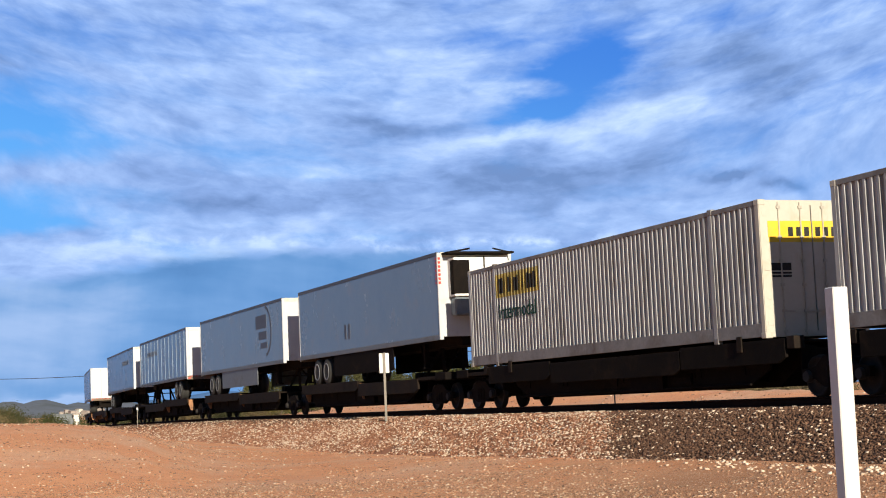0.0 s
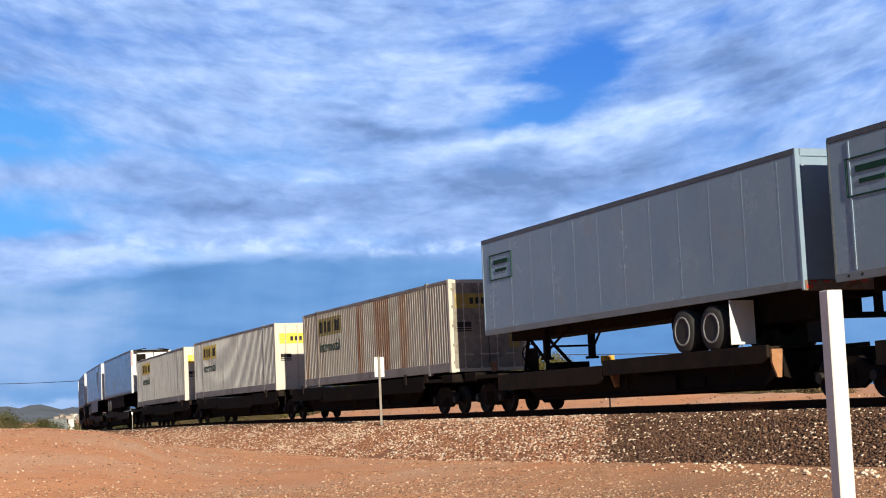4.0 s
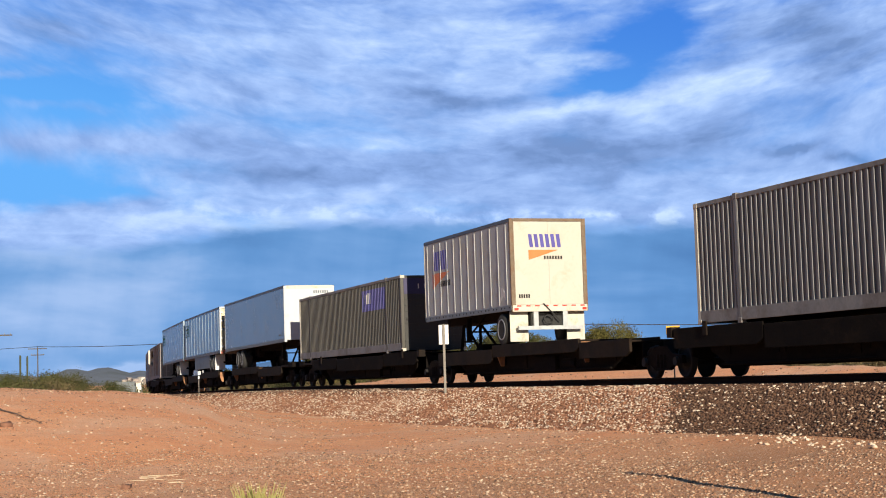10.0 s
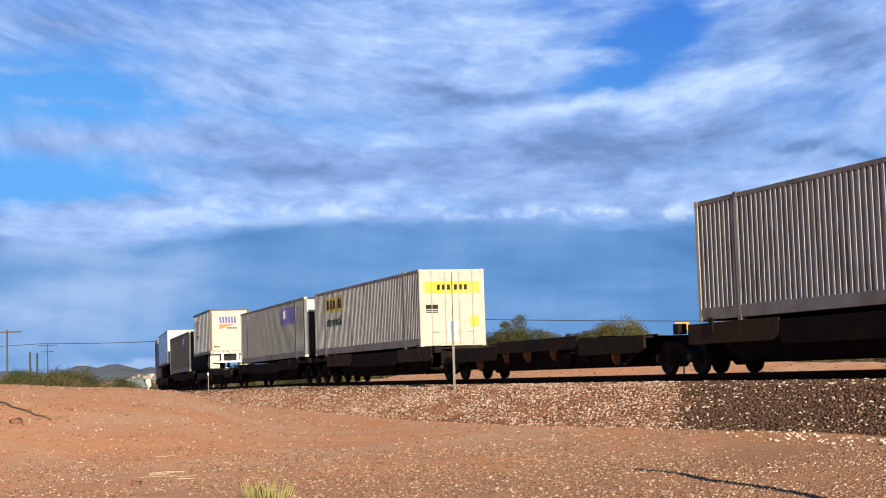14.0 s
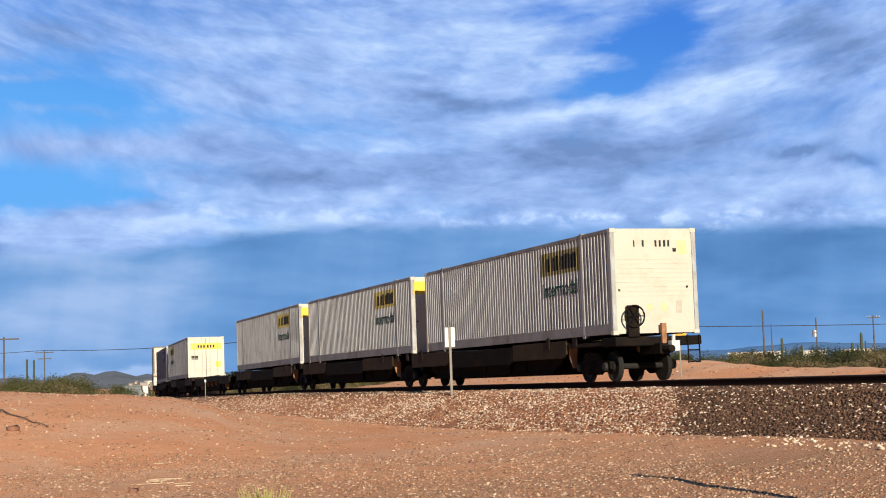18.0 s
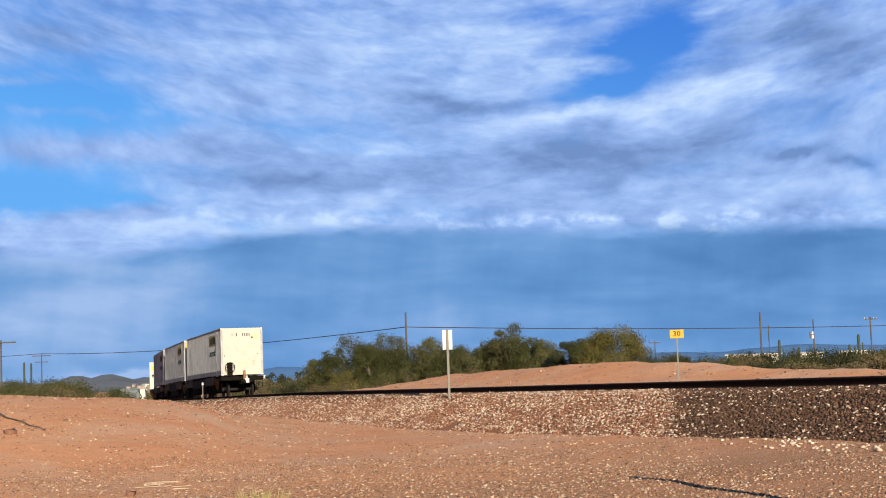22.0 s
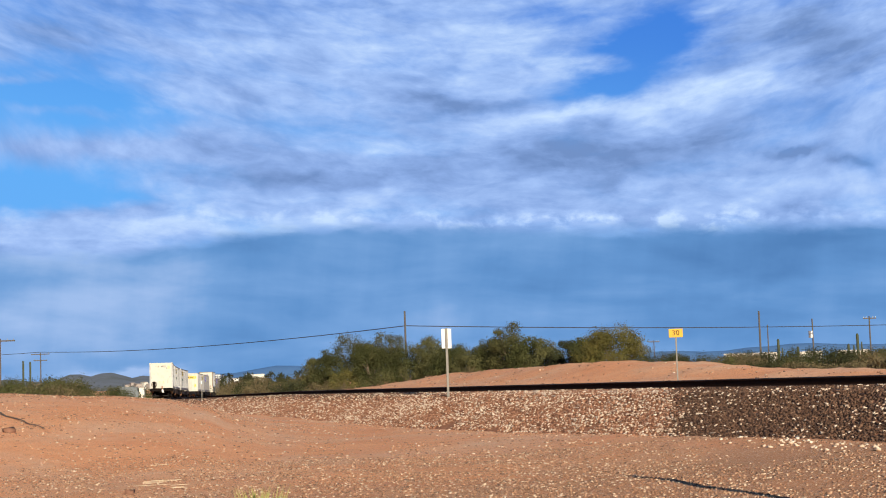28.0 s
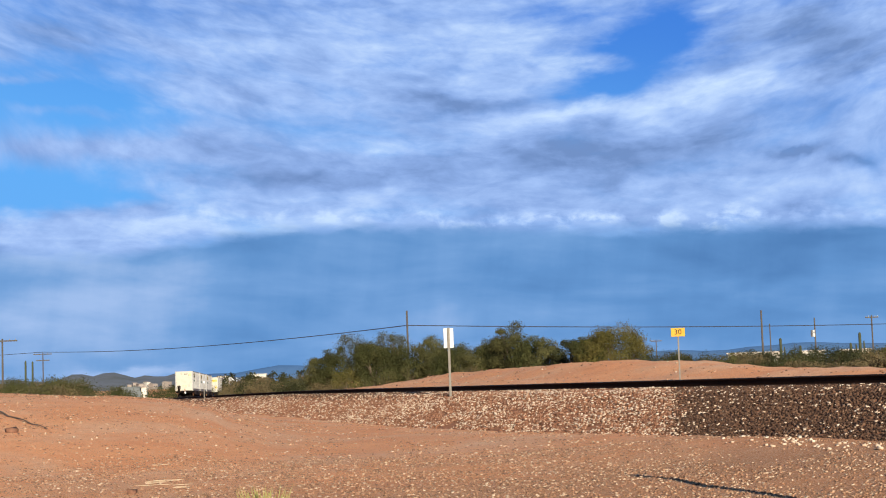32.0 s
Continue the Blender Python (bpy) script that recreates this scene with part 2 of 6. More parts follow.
M["car_side"] = surf("car_side", (0.013, 0.009, 0.007), (0.027, 0.018, 0.012), 0.85, scale=2.2, bump=0.2, grime=(0.009, 0.008, 0.007), grime_amt=0.6, grime_scale=1.2, spec=0.15)
M["car_brown"] = surf("car_brown", (0.026, 0.017, 0.009), (0.052, 0.033, 0.017), 0.8, scale=2.5, bump=0.2, grime=(0.022, 0.015, 0.009), grime_amt=0.5, grime_scale=1.6, spec=0.15)
M["wheel"] = surf("wheel", (0.005, 0.004, 0.004), (0.011, 0.009, 0.007), 0.85, 0.0, scale=6, bump=0.2)
M["white_paint"] = surf("white_paint", (0.60, 0.59, 0.57), (0.65, 0.64, 0.62), 0.5, scale=1.5, bump=0.05, grime=(0.425, 0.383, 0.323), grime_amt=0.15, grime_scale=1.5)
M["galv"] = surf("galv", (0.34, 0.36, 0.37), (0.46, 0.48, 0.49), 0.5, 0.7, scale=6, bump=0.08)

# ---- track line and terrain ----
PSI, LAT, S1, S2, RAD = radians(18.80), 19.376, 77.0, 227.0, 632.0
D0, N0 = Vector((-math.sin(PSI), math.cos(PSI), 0)), Vector((math.cos(PSI), math.sin(PSI), 0))
C0 = N0 * LAT
HUB = C0 + D0 * S1 + N0 * RAD     # centre of the curve, which runs from S1 to S2
TURNED = (S2 - S1) / RAD
D2, N2 = D0 * math.cos(TURNED) + N0 * math.sin(TURNED), N0 * math.cos(TURNED) - D0 * math.sin(TURNED)


def sstep(a, b, x):
    t = min(1.0, max(0.0, (x - a) / (b - a)))
    return t * t * (3 - 2 * t)


def rail_z(s):
    """Height of the rail's top: the line falls gently away and levels out."""
    return 1.48 - 0.0050 * min(s, S1) - 0.011 * min(max(0.0, s - S1), 300.0)


def line(s, lat=0.0, up=0.0):
    """A place along the line: metres along, to the right of its centre, above the rail's top."""
    if s <= S1:
        p, n = C0 + D0 * s, N0
    elif s >= S2:
        n = N2
        p = HUB - N2 * RAD + D2 * (s - S2)
    else:
        a = (s - S1) / RAD
        n = N0 * math.cos(a) - D0 * math.sin(a)
        p = HUB - n * RAD
    p = p + n * lat
    return Vector((p.x, p.y, rail_z(s) + up))


def along(x, y):
    """The inverse of line(): metres along and to the right of the centre."""
    p = Vector((x, y, 0))
    s = (p - C0).dot(D0)
    if s <= S1:
        return s, p.dot(N0) - LAT
    v = p - HUB
    if v.dot(D2) > 0:
        return S2 + v.dot(D2), v.dot(N2) + RAD
    a = math.atan2(v.dot(D0), -v.dot(N0))
    return S1 + a * RAD, RAD - v.length


MOUND = ((-30, 1.6), (-16, 1.50), (-12, 1.30), (-10, 1.14), (-8.6, 0.86), (-7.4, 0.42), (-6, 0.12), (-4, 0.0))


def mound(az):
    for (a, h), (b, k) in zip(MOUND, MOUND[1:]):
        if az <= b:
            return h + (k - h) * sstep(a, b, max(az, a))
    return 0.0


RIDGE = ((30, 1.2), (49, 1.34), (57, 1.62), (68, 2.07), (75, 2.0), (92, 1.68), (104.6, 1.30), (112, 0.85), (125, 0.45), (160, 0.1))


def ridge(s):
    """Crest of the spoil bank behind the line."""
    for (a, h), (b, k) in zip(RIDGE, RIDGE[1:]):
        if s <= b:
            return h + (k - h) * max(0.0, (s - a) / (b - a))
    return RIDGE[-1][1]


def ground_z(x, y):
    r, az = math.hypot(x, y), math.degrees(math.atan2(x, y))
    s, lat = along(x, y)
    far = -2.0 * sstep(90, 280, r)
    if s > 150:
        far = min(far, rail_z(s) - 1.0 + 0.02 * max(0.0, abs(lat) - 10))
    near = far + 0.30 * sstep(48, 18, s) * sstep(-9, -4, lat)
    if -60 < az < 0:
        near += mound(az) * sstep(24, 50, r) * (1 - 0.9 * sstep(56, 80, r))
    near += 0.06 * noise.noise((x * 0.25, y * 0.25, 0)) + 0.025 * noise.noise((x * 0.9, y * 0.9, 3))
    if lat < -2:
        z = near
    else:
        foot = rail_z(s) - 0.42
        bank = foot + (ridge(s) - foot) * (0.42 * sstep(4, 7, lat) + 0.58 * sstep(8.5, 13, lat)) if s < 130 else foot
        if lat > 13:
            bank += (min(bank, 0.95) - bank) * sstep(13, 20, lat)
        w = sstep(118, 140, s)
        bank = bank * (1 - w) + (foot - 0.3) * w
        back = bank + (far - bank) * sstep(22, 80, lat)
        back += (0.13 * noise.noise((x * 0.18, y * 0.18, 7)) + 0.09 * noise.noise((x * 0.8, y * 0.8, 9)) + 0.05 * noise.noise((x * 2.2, y * 2.2, 6))) * sstep(3, 6, lat)
        z = near + (back - near) * sstep(-2, 2, lat)
    if abs(lat) < 2.6 and s < 640:
        z = min(z, rail_z(s) - 0.45)
    return z


def mesh_object(name, verts, faces, material, parent=None, smooth=False):
    me = bpy.data.meshes.new(name)
    me.from_pydata(verts, [], faces)
    me.materials.append(material)
    if smooth:
        me.polygons.foreach_set("use_smooth", [True] * len(me.polygons))
    ob = new(name, me)
    ob.parent = parent
    return ob


def build_ground():
    azs = [-180 + 6 * i for i in range(26)] + [-24 + 0.3 * i for i in range(160)] + [24 + 6 * i for i in range(26)]
    azs = sorted(set(a for a in azs if a < 180))
    rs = [0.0]
    r = 1.0
    while r < 4600:
        rs.append(r)
        r *= 1.035 if r < 9 else (1.0125 if r < 180 else 1.12)
    verts, faces = [], []
    for r in rs:
        for a in azs:
            x, y = r * math.sin(radians(a)), r * math.cos(radians(a))
            verts.append((x, y, ground_z(x, y)))
    n = len(azs)
    for i in range(len(rs) - 1):
        for j in range(n):
            k = (j + 1) % n
            faces.append((i * n + j, i * n + k, (i + 1) * n + k, (i + 1) * n + j))
    g = mesh_object("ground", verts, faces, M["soil"], smooth=True)
    tagged(g, "reddish desert soil strewn with gravel", "ground", kind="structure")


build_ground()


def strip(name, profile, stations, material, parent=None):
    """A profile of (lat, up) carried along the line."""
    verts, faces, k = [], [], len(profile)
    for s in stations:
        verts += [line(s, a, b) for a, b in profile]
    for i in range(len(stations) - 1):
        for j in range(k - 1):
            faces.append((i * k + j, (i + 1) * k + j, (i + 1) * k + j + 1, i * k + j + 1))
    return mesh_object(name, verts, faces, material, parent)


STATIONS = [-240 + 8 * i for i in range(28)] + [-16 + 1.0 * i for i in range(150)] + [134 + 6 * i for i in range(84)]
track = tagged(new("railway_track"), "single railway track with dark rails on a ballast bank", "railway track", kind="structure")
strip("ballast_bed", [(-4.6, -1.75), (-3.9, -1.22), (-2.1, -0.30), (-1.5, -0.20), (1.5, -0.20), (2.1, -0.30), (4.2, -1.5)], STATIONS, M["ballast_base"], track)
for lat in (-0.755, 0.755):
    k = 1 if lat > 0 else -1
    strip("rail", [(lat - 0.07, -0.19), (lat - 0.07, -0.175), (lat - 0.012, -0.15), (lat - 0.012, -0.045), (lat - 0.036, -0.03), (lat - 0.036, -0.004), (lat + 0.036, -0.004),
                   (lat + 0.036, -0.03), (lat + 0.012, -0.045), (lat + 0.012, -0.15), (lat + 0.07, -0.175), (lat + 0.07, -0.19)], STATIONS, M["rail"], track)
    strip("rail_head", [(lat - 0.034, -0.006), (lat - 0.028, 0.0), (lat + 0.028, 0.0), (lat + 0.034, -0.006)], STATIONS, M["railhead"], track)

# ---- mesh tools ----


def bx(bm, x0, x1, y0, y1, z0, z1):
    v = [bm.verts.new(p) for p in ((x0, y0, z0), (x1, y0, z0), (x1, y1, z0), (x0, y1, z0), (x0, y0, z1), (x1, y0, z1), (x1, y1, z1), (x0, y1, z1))]
    for f in ((3, 2, 1, 0), (4, 5, 6, 7), (0, 1, 5, 4), (1, 2, 6, 5), (2, 3, 7, 6), (3, 0, 4, 7)):
        bm.faces.new([v[i] for i in f])
    return v


def box(*args, bevel=0.0, segs=1):
    bm = bmesh.new()
    bx(bm, *args)
    if bevel:
        bmesh.ops.bevel(bm, geom=bm.edges[:], offset=bevel, segments=segs, affect="EDGES", profile=0.6)
    return bm


def tube(bm, p, q, r0, r1=None, n=10, caps=True):
    p, q = Vector(p), Vector(q)
    r1 = r0 if r1 is None else r1
    d = (q - p).normalized()
    u = d.orthogonal().normalized()
    w = d.cross(u)
    rings = []
    for c, r in ((p, r0), (q, r1)):
        rings.append([bm.verts.new(c + (u * math.cos(2 * math.pi * i / n) + w * math.sin(2 * math.pi * i / n)) * r) for i in range(n)])
    for i in range(n):
        j = (i + 1) % n
        bm.faces.new((rings[0][i], rings[0][j], rings[1][j], rings[1][i]))
    if caps:
        bm.faces.new(rings[0][::-1])
        bm.faces.new(rings[1])


def pipe(bm, pts, radii, n=6):
    """One bent round rod through the points."""
    rings = []
    for i, p in enumerate(pts):
        d = (pts[min(i + 1, len(pts) - 1)] - pts[max(i - 1, 0)]).normalized()
        u = Vector((0, 0, 1)).cross(d)
        u = u.normalized() if u.length > 1e-4 else Vector((1, 0, 0))
        w = d.cross(u)
        rings.append([bm.verts.new(p + (u * math.cos(2 * math.pi * k / n) + w * math.sin(2 * math.pi * k / n)) * radii[i]) for k in range(n)])
    for a, b in zip(rings, rings[1:]):
        for k in range(n):
            j = (k + 1) % n
            bm.faces.new((a[k], a[j], b[j], b[k]))
    bm.faces.new(rings[0][::-1])
    bm.faces.new(rings[-1])


def lathe_y(bm, cx, cz, prof, n=20):
    """Rings of (y, radius) about an axle that runs across the line."""
    rings = []
    for y, r in prof:
        rings.append([bm.verts.new((cx + r * math.cos(2 * math.pi * i / n), y, cz + r * math.sin(2 * math.pi * i / n))) for i in range(n)])
    for a, b in zip(rings, rings[1:]):
        for i in range(n):
            j = (i + 1) % n
            bm.faces.new((a[i], a[j], b[j], b[i]))
    bm.faces.new(rings[0][::-1])
    bm.faces.new(rings[-1])


def part(name, bm, material, parent, label="", smooth=False):
    me = bpy.data.meshes.new(name)
    if smooth:
        for f in bm.faces:
            f.smooth = len(f.verts) == 4
    bmesh.ops.recalc_face_normals(bm, faces=bm.faces[:])
    bm.to_mesh(me)
    bm.free()
    me.materials.append(material)
    ob = new(name, me)
    ob.parent = parent
    if label:
        ob["label"] = label
    return ob


# ---- the train: x forward, y to its left, z up from the rail's top ----
SPEED, S_TAIL = 14.145, -216.1     # m/s; the tail's place at the start
MOVERS = []                        # thing, rear support, front support, metres from the tail


def on_line(thing, rear, front):
    MOVERS.append((thing, rear, front))
    return thing


def seat(rear, front, t):
    """Pose of a rigid body that rests on the line at two places."""
    s = S_TAIL + SPEED * t
    a, b = line(s + rear), line(s + front)
    d = (b - a).normalized()
    yaw, pitch = math.atan2(d.y, d.x), -math.asin(d.z)
    m = (a + b) / 2
    return pose(m.x, m.y, m.z, 0, math.degrees(pitch), math.degrees(yaw))
TURN = [None]                      # a half turn for loads that ride backwards


def piece(name, bm, material, parent, label="", smooth=False):
    if TURN[0] is not None:
        bm.transform(TURN[0])
    return part(name, bm, material, parent, label, smooth)


HALF_TURN = Matrix.Rotation(math.pi, 4, "Z")


def corrugated(bm, x0, x1, z0, z1, y, side, pitch=0.2140, depth=0.042, off=0.0):
    """A ribbed sheet on the plane y (side +1 or -1); ribs stand proud by depth."""
    def h(x):
        u = (x / pitch) % 1.0
        if u < 0.60:
            return 0.0
        if u < 0.65:
            return (u - 0.60) / 0.05
        if u < 0.95:
            return 1.0
        return (1.0 - u) / 0.05
    xs = {x0, x1}
    i = math.floor(x0 / pitch)
    while i * pitch < x1:
        for u in (0.0, 0.60, 0.65, 0.95):
            x = (i + u) * pitch
            if x0 < x < x1:
                xs.add(x)
        i += 1
    prev = None
    for x in sorted(xs):
        yy = side * (y + h(x + 1e-6 if x < x1 else x - 1e-6) * depth + off - depth)
        a, b = bm.verts.new((x, yy, z0)), bm.verts.new((x, yy, z1))
        if prev:
            bm.faces.new((prev[0], a, b, prev[1]))
        prev = (a, b)


def text_mesh(body, size, depth=0.002, space=1.0, shear=0.0):
    """Lettering in the xz plane, centred, as a bmesh."""
    cu = bpy.data.curves.new("lettering", "FONT")
    cu.body, cu.size, cu.extrude, cu.align_x, cu.align_y, cu.space_character, cu.shear = body, size, depth, "CENTER", "CENTER", space, shear
    cu.resolution_u = 3
    ob = bpy.data.objects.new("lettering", cu)
    me = bpy.data.meshes.new_from_object(ob)
    bm = bmesh.new()
    bm.from_mesh(me)
    bpy.data.objects.remove(ob)
    bpy.data.meshes.remove(me)
    bm.transform(Matrix.Rotation(math.pi / 2, 4, "X"))
    return bm


def bars(bm, x0, x1, z0, z1, y, side, n, gap=0.3, off=0.006, flat=True):
    """Plain upright bars in place of lettering."""
    w = (x1 - x0) / n
    for i in range(n):
        a = x0 + w * i
        bx(bm, a, a + w * (1 - gap), y, y + side * off, z0, z1)


HL, HW, CB, CT = 8.075, 1.295, 1.27, 4.17


def container(center, side_mat, frame_mat, end_mat, band=None, logo=None, word=None, flip=False, label="", head=None, doors=True):
    """53-foot domestic container. Doors at its rear unless it rides backwards."""
    TURN[0] = HALF_TURN if flip else None
    root = tagged(new("shipping_container"), label, "shipping container", "container loads")
    for side, nm in ((1, "side_panel"), (-1, "side_panel")):
        bm = bmesh.new()
        corrugated(bm, -HL + 0.16, HL - 0.12, CB + 0.30, CT - 0.10, HW, side)
        piece(nm, bm, side_mat, root)
        bm = bmesh.new()
        y0, y1 = sorted((side * (HW - 0.05), side * (HW + 0.004)))
        bx(bm, -HL + 0.02, HL - 0.02, y0, y1, CB + 0.02, CB + 0.31)
        bmesh.ops.bevel(bm, geom=bm.edges[:], offset=0.008, segments=1, affect="EDGES")
        piece("bottom_rail", bm, M["cont_rail"], root)
        bm = bmesh.new()
        bx(bm, -HL + 0.02, HL - 0.02, y0, y1, CT - 0.11, CT)
        bmesh.ops.bevel(bm, geom=bm.edges[:], offset=0.01, segments=1, affect="EDGES")
        piece("top_rail", bm, M["cont_rail"], root)
        for x in (-6.1, 6.1):      # lifting posts
            bm = bmesh.new()
            bx(bm, x - 0.07, x + 0.07, y0, side * (HW + 0.008) if side > 0 else y1, CB, CT) if side > 0 else bx(bm, x - 0.07, x + 0.07, -(HW + 0.008), y1, CB, CT)
            lp = piece("lifting_post", bm, side_mat, root)
            for z0, z1 in ((CT - 0.10, CT + 0.035), (CB - 0.05, CB + 0.08)):
                bm = bmesh.new()
                ya, yb = sorted((side * (HW - 0.12), side * (HW + 0.016)))
                bx(bm, x - 0.09, x + 0.09, ya, yb, z0, z1)
                bmesh.ops.bevel(bm, geom=bm.edges[:], offset=0.012, segments=1, affect="EDGES")
                piece("corner_casting", bm, M["cont_rail"], lp)
        for sx in (-1, 1):
            bm = bmesh.new()
            xa, xb = sorted((sx * (HL - 0.16), sx * HL))
            ya, yb = sorted((side * (HW - 0.13), side * (HW + 0.006)))
            bx(bm, xa, xb, ya, yb, CB, CT)
            bmesh.ops.bevel(bm, geom=bm.edges[:], offset=0.015, segments=2, affect="EDGES")
            cp = piece("corner_post", bm, frame_mat if sx < 0 or not doors else side_mat, root)
            for z0, z1 in ((CT - 0.12, CT + 0.006), (CB - 0.012, CB + 0.11)):
                bm = bmesh.new()
                xa, xb = sorted((sx * (HL - 0.18), sx * (HL + 0.006)))
                ya, yb = sorted((side * (HW - 0.16), side * (HW + 0.012)))
                bx(bm, xa, xb, ya, yb, z0, z1)
                bmesh.ops.bevel(bm, geom=bm.edges[:], offset=0.012, segments=1, affect="EDGES")
                piece("corner_casting", bm, frame_mat, cp)
        if side_mat is M["rib_rust"]:
            for a, b in ((6.95, 7.55), (8.80, 10.50), (11.55, 12.25), (0.35, 0.75)):
                bm = bmesh.new()
                corrugated(bm, HL - b, HL - a, CB + 0.31, CT - 0.12, HW, side, off=0.003)
                piece("rusted_sheet", bm, M["rust_streak"], root, "heavily rusted side sheet")
        if logo:                   # painted field near the nose, with plain bars for the name
            pale = logo is M["violet"]
            lx0, lx1 = (HL - 5.35, HL - 1.95) if pale else (HL - 5.05, HL - 2.05)
            bm = bmesh.new()
            corrugated(bm, lx0, lx1, CT - (1.16 if pale else 0.98), CT - 0.30, HW, side, off=0.004)
            lp = piece("logo_field", bm, logo, root, "painted logo field")
            bm = bmesh.new()
            for i, (a, b) in enumerate(((0.15, 0.31), (0.39, 0.61), (0.69, 0.91), (1.00, 1.12)) if pale else ((0.10, 0.24), (0.34, 0.52), (0.60, 0.66), (0.74, 0.80), (0.88, 1.02), (1.12, 1.18), (1.27, 1.33), (1.40, 1.60), (1.72, 1.80), (1.90, 2.02), (2.16, 2.24), (2.34, 2.62))):
                corrugated(bm, lx0 + 0.12 + a, lx0 + 0.12 + b, CT - 0.86, CT - 0.42 - 0.05 * (i % 3 == 1), HW, side, off=0.008)
            piece("logo_mark", bm, M["ink_pale"] if pale else M["ink"], lp)
        if word:
            bm = text_mesh(word, 0.62, 0.002, 0.95)
            if side > 0:
                bm.transform(Matrix.Rotation(math.pi, 4, "Z"))
            bm.transform(Matrix.Translation(((HL - 3.55), side * (HW + 0.003), CT - 1.42)))
            piece("lettering", bm, M["ink_green"], root, "lettering in dark green")
    bm = bmesh.new()
    corrugated(bm, -HL + 0.1, HL - 0.1, -HW + 0.05, HW - 0.05, 0, 1, 0.6, 0.015)
    bm.transform(Matrix.Translation((0, 0, CT - 0.02)) @ Matrix.Rotation(math.pi / 2, 4, "X") @ Matrix.Scale(-1, 4, (0, 0, 1)))
    piece("roof", bm, M["cont_rail"], root)
    bm = box(-HL + 0.1, HL - 0.1, -HW + 0.06, HW - 0.06, CB + 0.03, CB + 0.14)
    piece("floor", bm, M["grime_steel"], root)
    # nose
    bm = box(HL - 0.10, HL - 0.015, -HW + 0.10, HW - 0.10, CB + 0.02, CT - 0.01)
    nose = piece("front_wall", bm, end_mat, root)
    if end_mat is M["slate"]:      # head strip over corrugated steel, lettered; the white one is painted sunlight
        piece("head_panel", box(HL - 0.016, HL - 0.004, -HW + 0.12, HW - 0.12, CT - 0.72, CT - 0.12, bevel=0.004), head or M["navy"], nose, "head panel, navy paint on one, painted sunlight on the other")
        for i in range(9):
            piece("wall_rib", box(HL - 0.018, HL + 0.012, -HW + 0.13, HW - 0.13, CB + 0.12 + i * 0.23, CB + 0.20 + i * 0.23), end_mat, nose)
    if end_mat is not M["slate"]:  # pressed cross ribs, faded patches and notices
        for k in range(9):
            piece("wall_rib", box(HL - 0.016, HL - 0.006, -HW + 0.16, HW - 0.16, CT - 0.86 - k * 0.125, CT - 0.845 - k * 0.125), end_mat, nose)
        for ya, yb, za, zb in ((0.72, 1.02, CT - 0.72, CT - 0.34), (0.18, 0.34, CB + 0.62, CB + 0.84), (-0.24, -0.10, CB + 0.66, CB + 0.82)):
            piece("faded_patch", box(HL - 0.016, HL - 0.010, ya, yb, za, zb), M["patch_yellow"], nose, "faded yellowish patch")
        piece("notice", box(HL - 0.016, HL - 0.009, 0.62, 0.80, CB + 0.56, CB + 0.90), M["galv_dirty"], nose)
    if band:
        piece("colour_band", box(HL - 0.016, HL - 0.004, -HW + 0.12, HW - 0.14, CT - 0.66, CT - 0.18, bevel=0.003), band, nose, "yellow painted band")
    bm = bmesh.new()
    y = -0.62
    for w in (0.07, 0.0, 0.09, 0.0, 0.0, 0.09, 0.09, 0.10, 0.09):
        if w:                      # a plain bar for each sign of the name
            bx(bm, HL - 0.016, HL - 0.003, y + 0.02, y + w - 0.015, CT - 0.51, CT - 0.33)
        y += 0.13
    piece("logo_mark", bm, M["ink_pale"] if end_mat is M["slate"] and not head else M["ink"], nose)
    for yy, zz, sz in ((0.64, CT - 0.60, 0.05), (-1.08, CT - 1.7, 0.03), (0.98, CT - 1.62, 0.03)):
        piece("marker", box(HL - 0.016, HL - 0.003, yy - sz, yy + sz, zz - sz, zz + sz), M["ink"], nose)
    # tail: two doors with locking bars
    for side in (-1, 1):
        ya, yb = sorted((side * 0.012, side * (HW - 0.11)))
        d = piece("door", box(-HL + 0.01, -HL + 0.06, ya, yb, CB + 0.10, CT - 0.10, bevel=0.008), end_mat, root)
        for yy in (side * 0.28, side * 0.82):
            bm = bmesh.new()
            tube(bm, (-HL - 0.005, yy, CB + 0.04), (-HL - 0.005, yy, CT - 0.05), 0.017, n=8)
            for zz in (CB + 0.12, CB + 0.55, CB + 1.1, CB + 1.6, CB + 2.1, CT - 0.16):
                bx(bm, -HL - 0.022, -HL + 0.012, yy - 0.045, yy + 0.045, zz - 0.03, zz + 0.03)
            piece("locking_bar", bm, M["galv_dirty"], d)
            bm = bmesh.new()
            bx(bm, -HL - 0.03, -HL - 0.012, yy - 0.03, yy + 0.26 * (-1 if yy > 0 else 1), CB + 0.52, CB + 0.56)
            piece("door_handle", bm, M["galv_dirty"], d)
        for zz in (0.25, 0.8, 1.4, 2.0, 2.55):
            ya, yb = sorted((side * (HW - 0.20), side * (HW - 0.07)))
            piece("hinge", box(-HL - 0.006, -HL + 0.03, ya, yb, CB + zz, CB + zz + 0.09), end_mat, d)
        if band:
            ya, yb = sorted((side * 0.02, side * (HW - 0.20)))
            piece("colour_band", box(-HL + 0.004, -HL + 0.012, ya, yb, CT - 0.90, CT - 0.45), band, d, "yellow painted band")
            bm = bmesh.new()
            for i in range(3):
                c = side * (0.14 + i * 0.20)
                bx(bm, -HL - 0.002, -HL + 0.006, c - 0.06, c + 0.06, CT - 0.78, CT - 0.58)
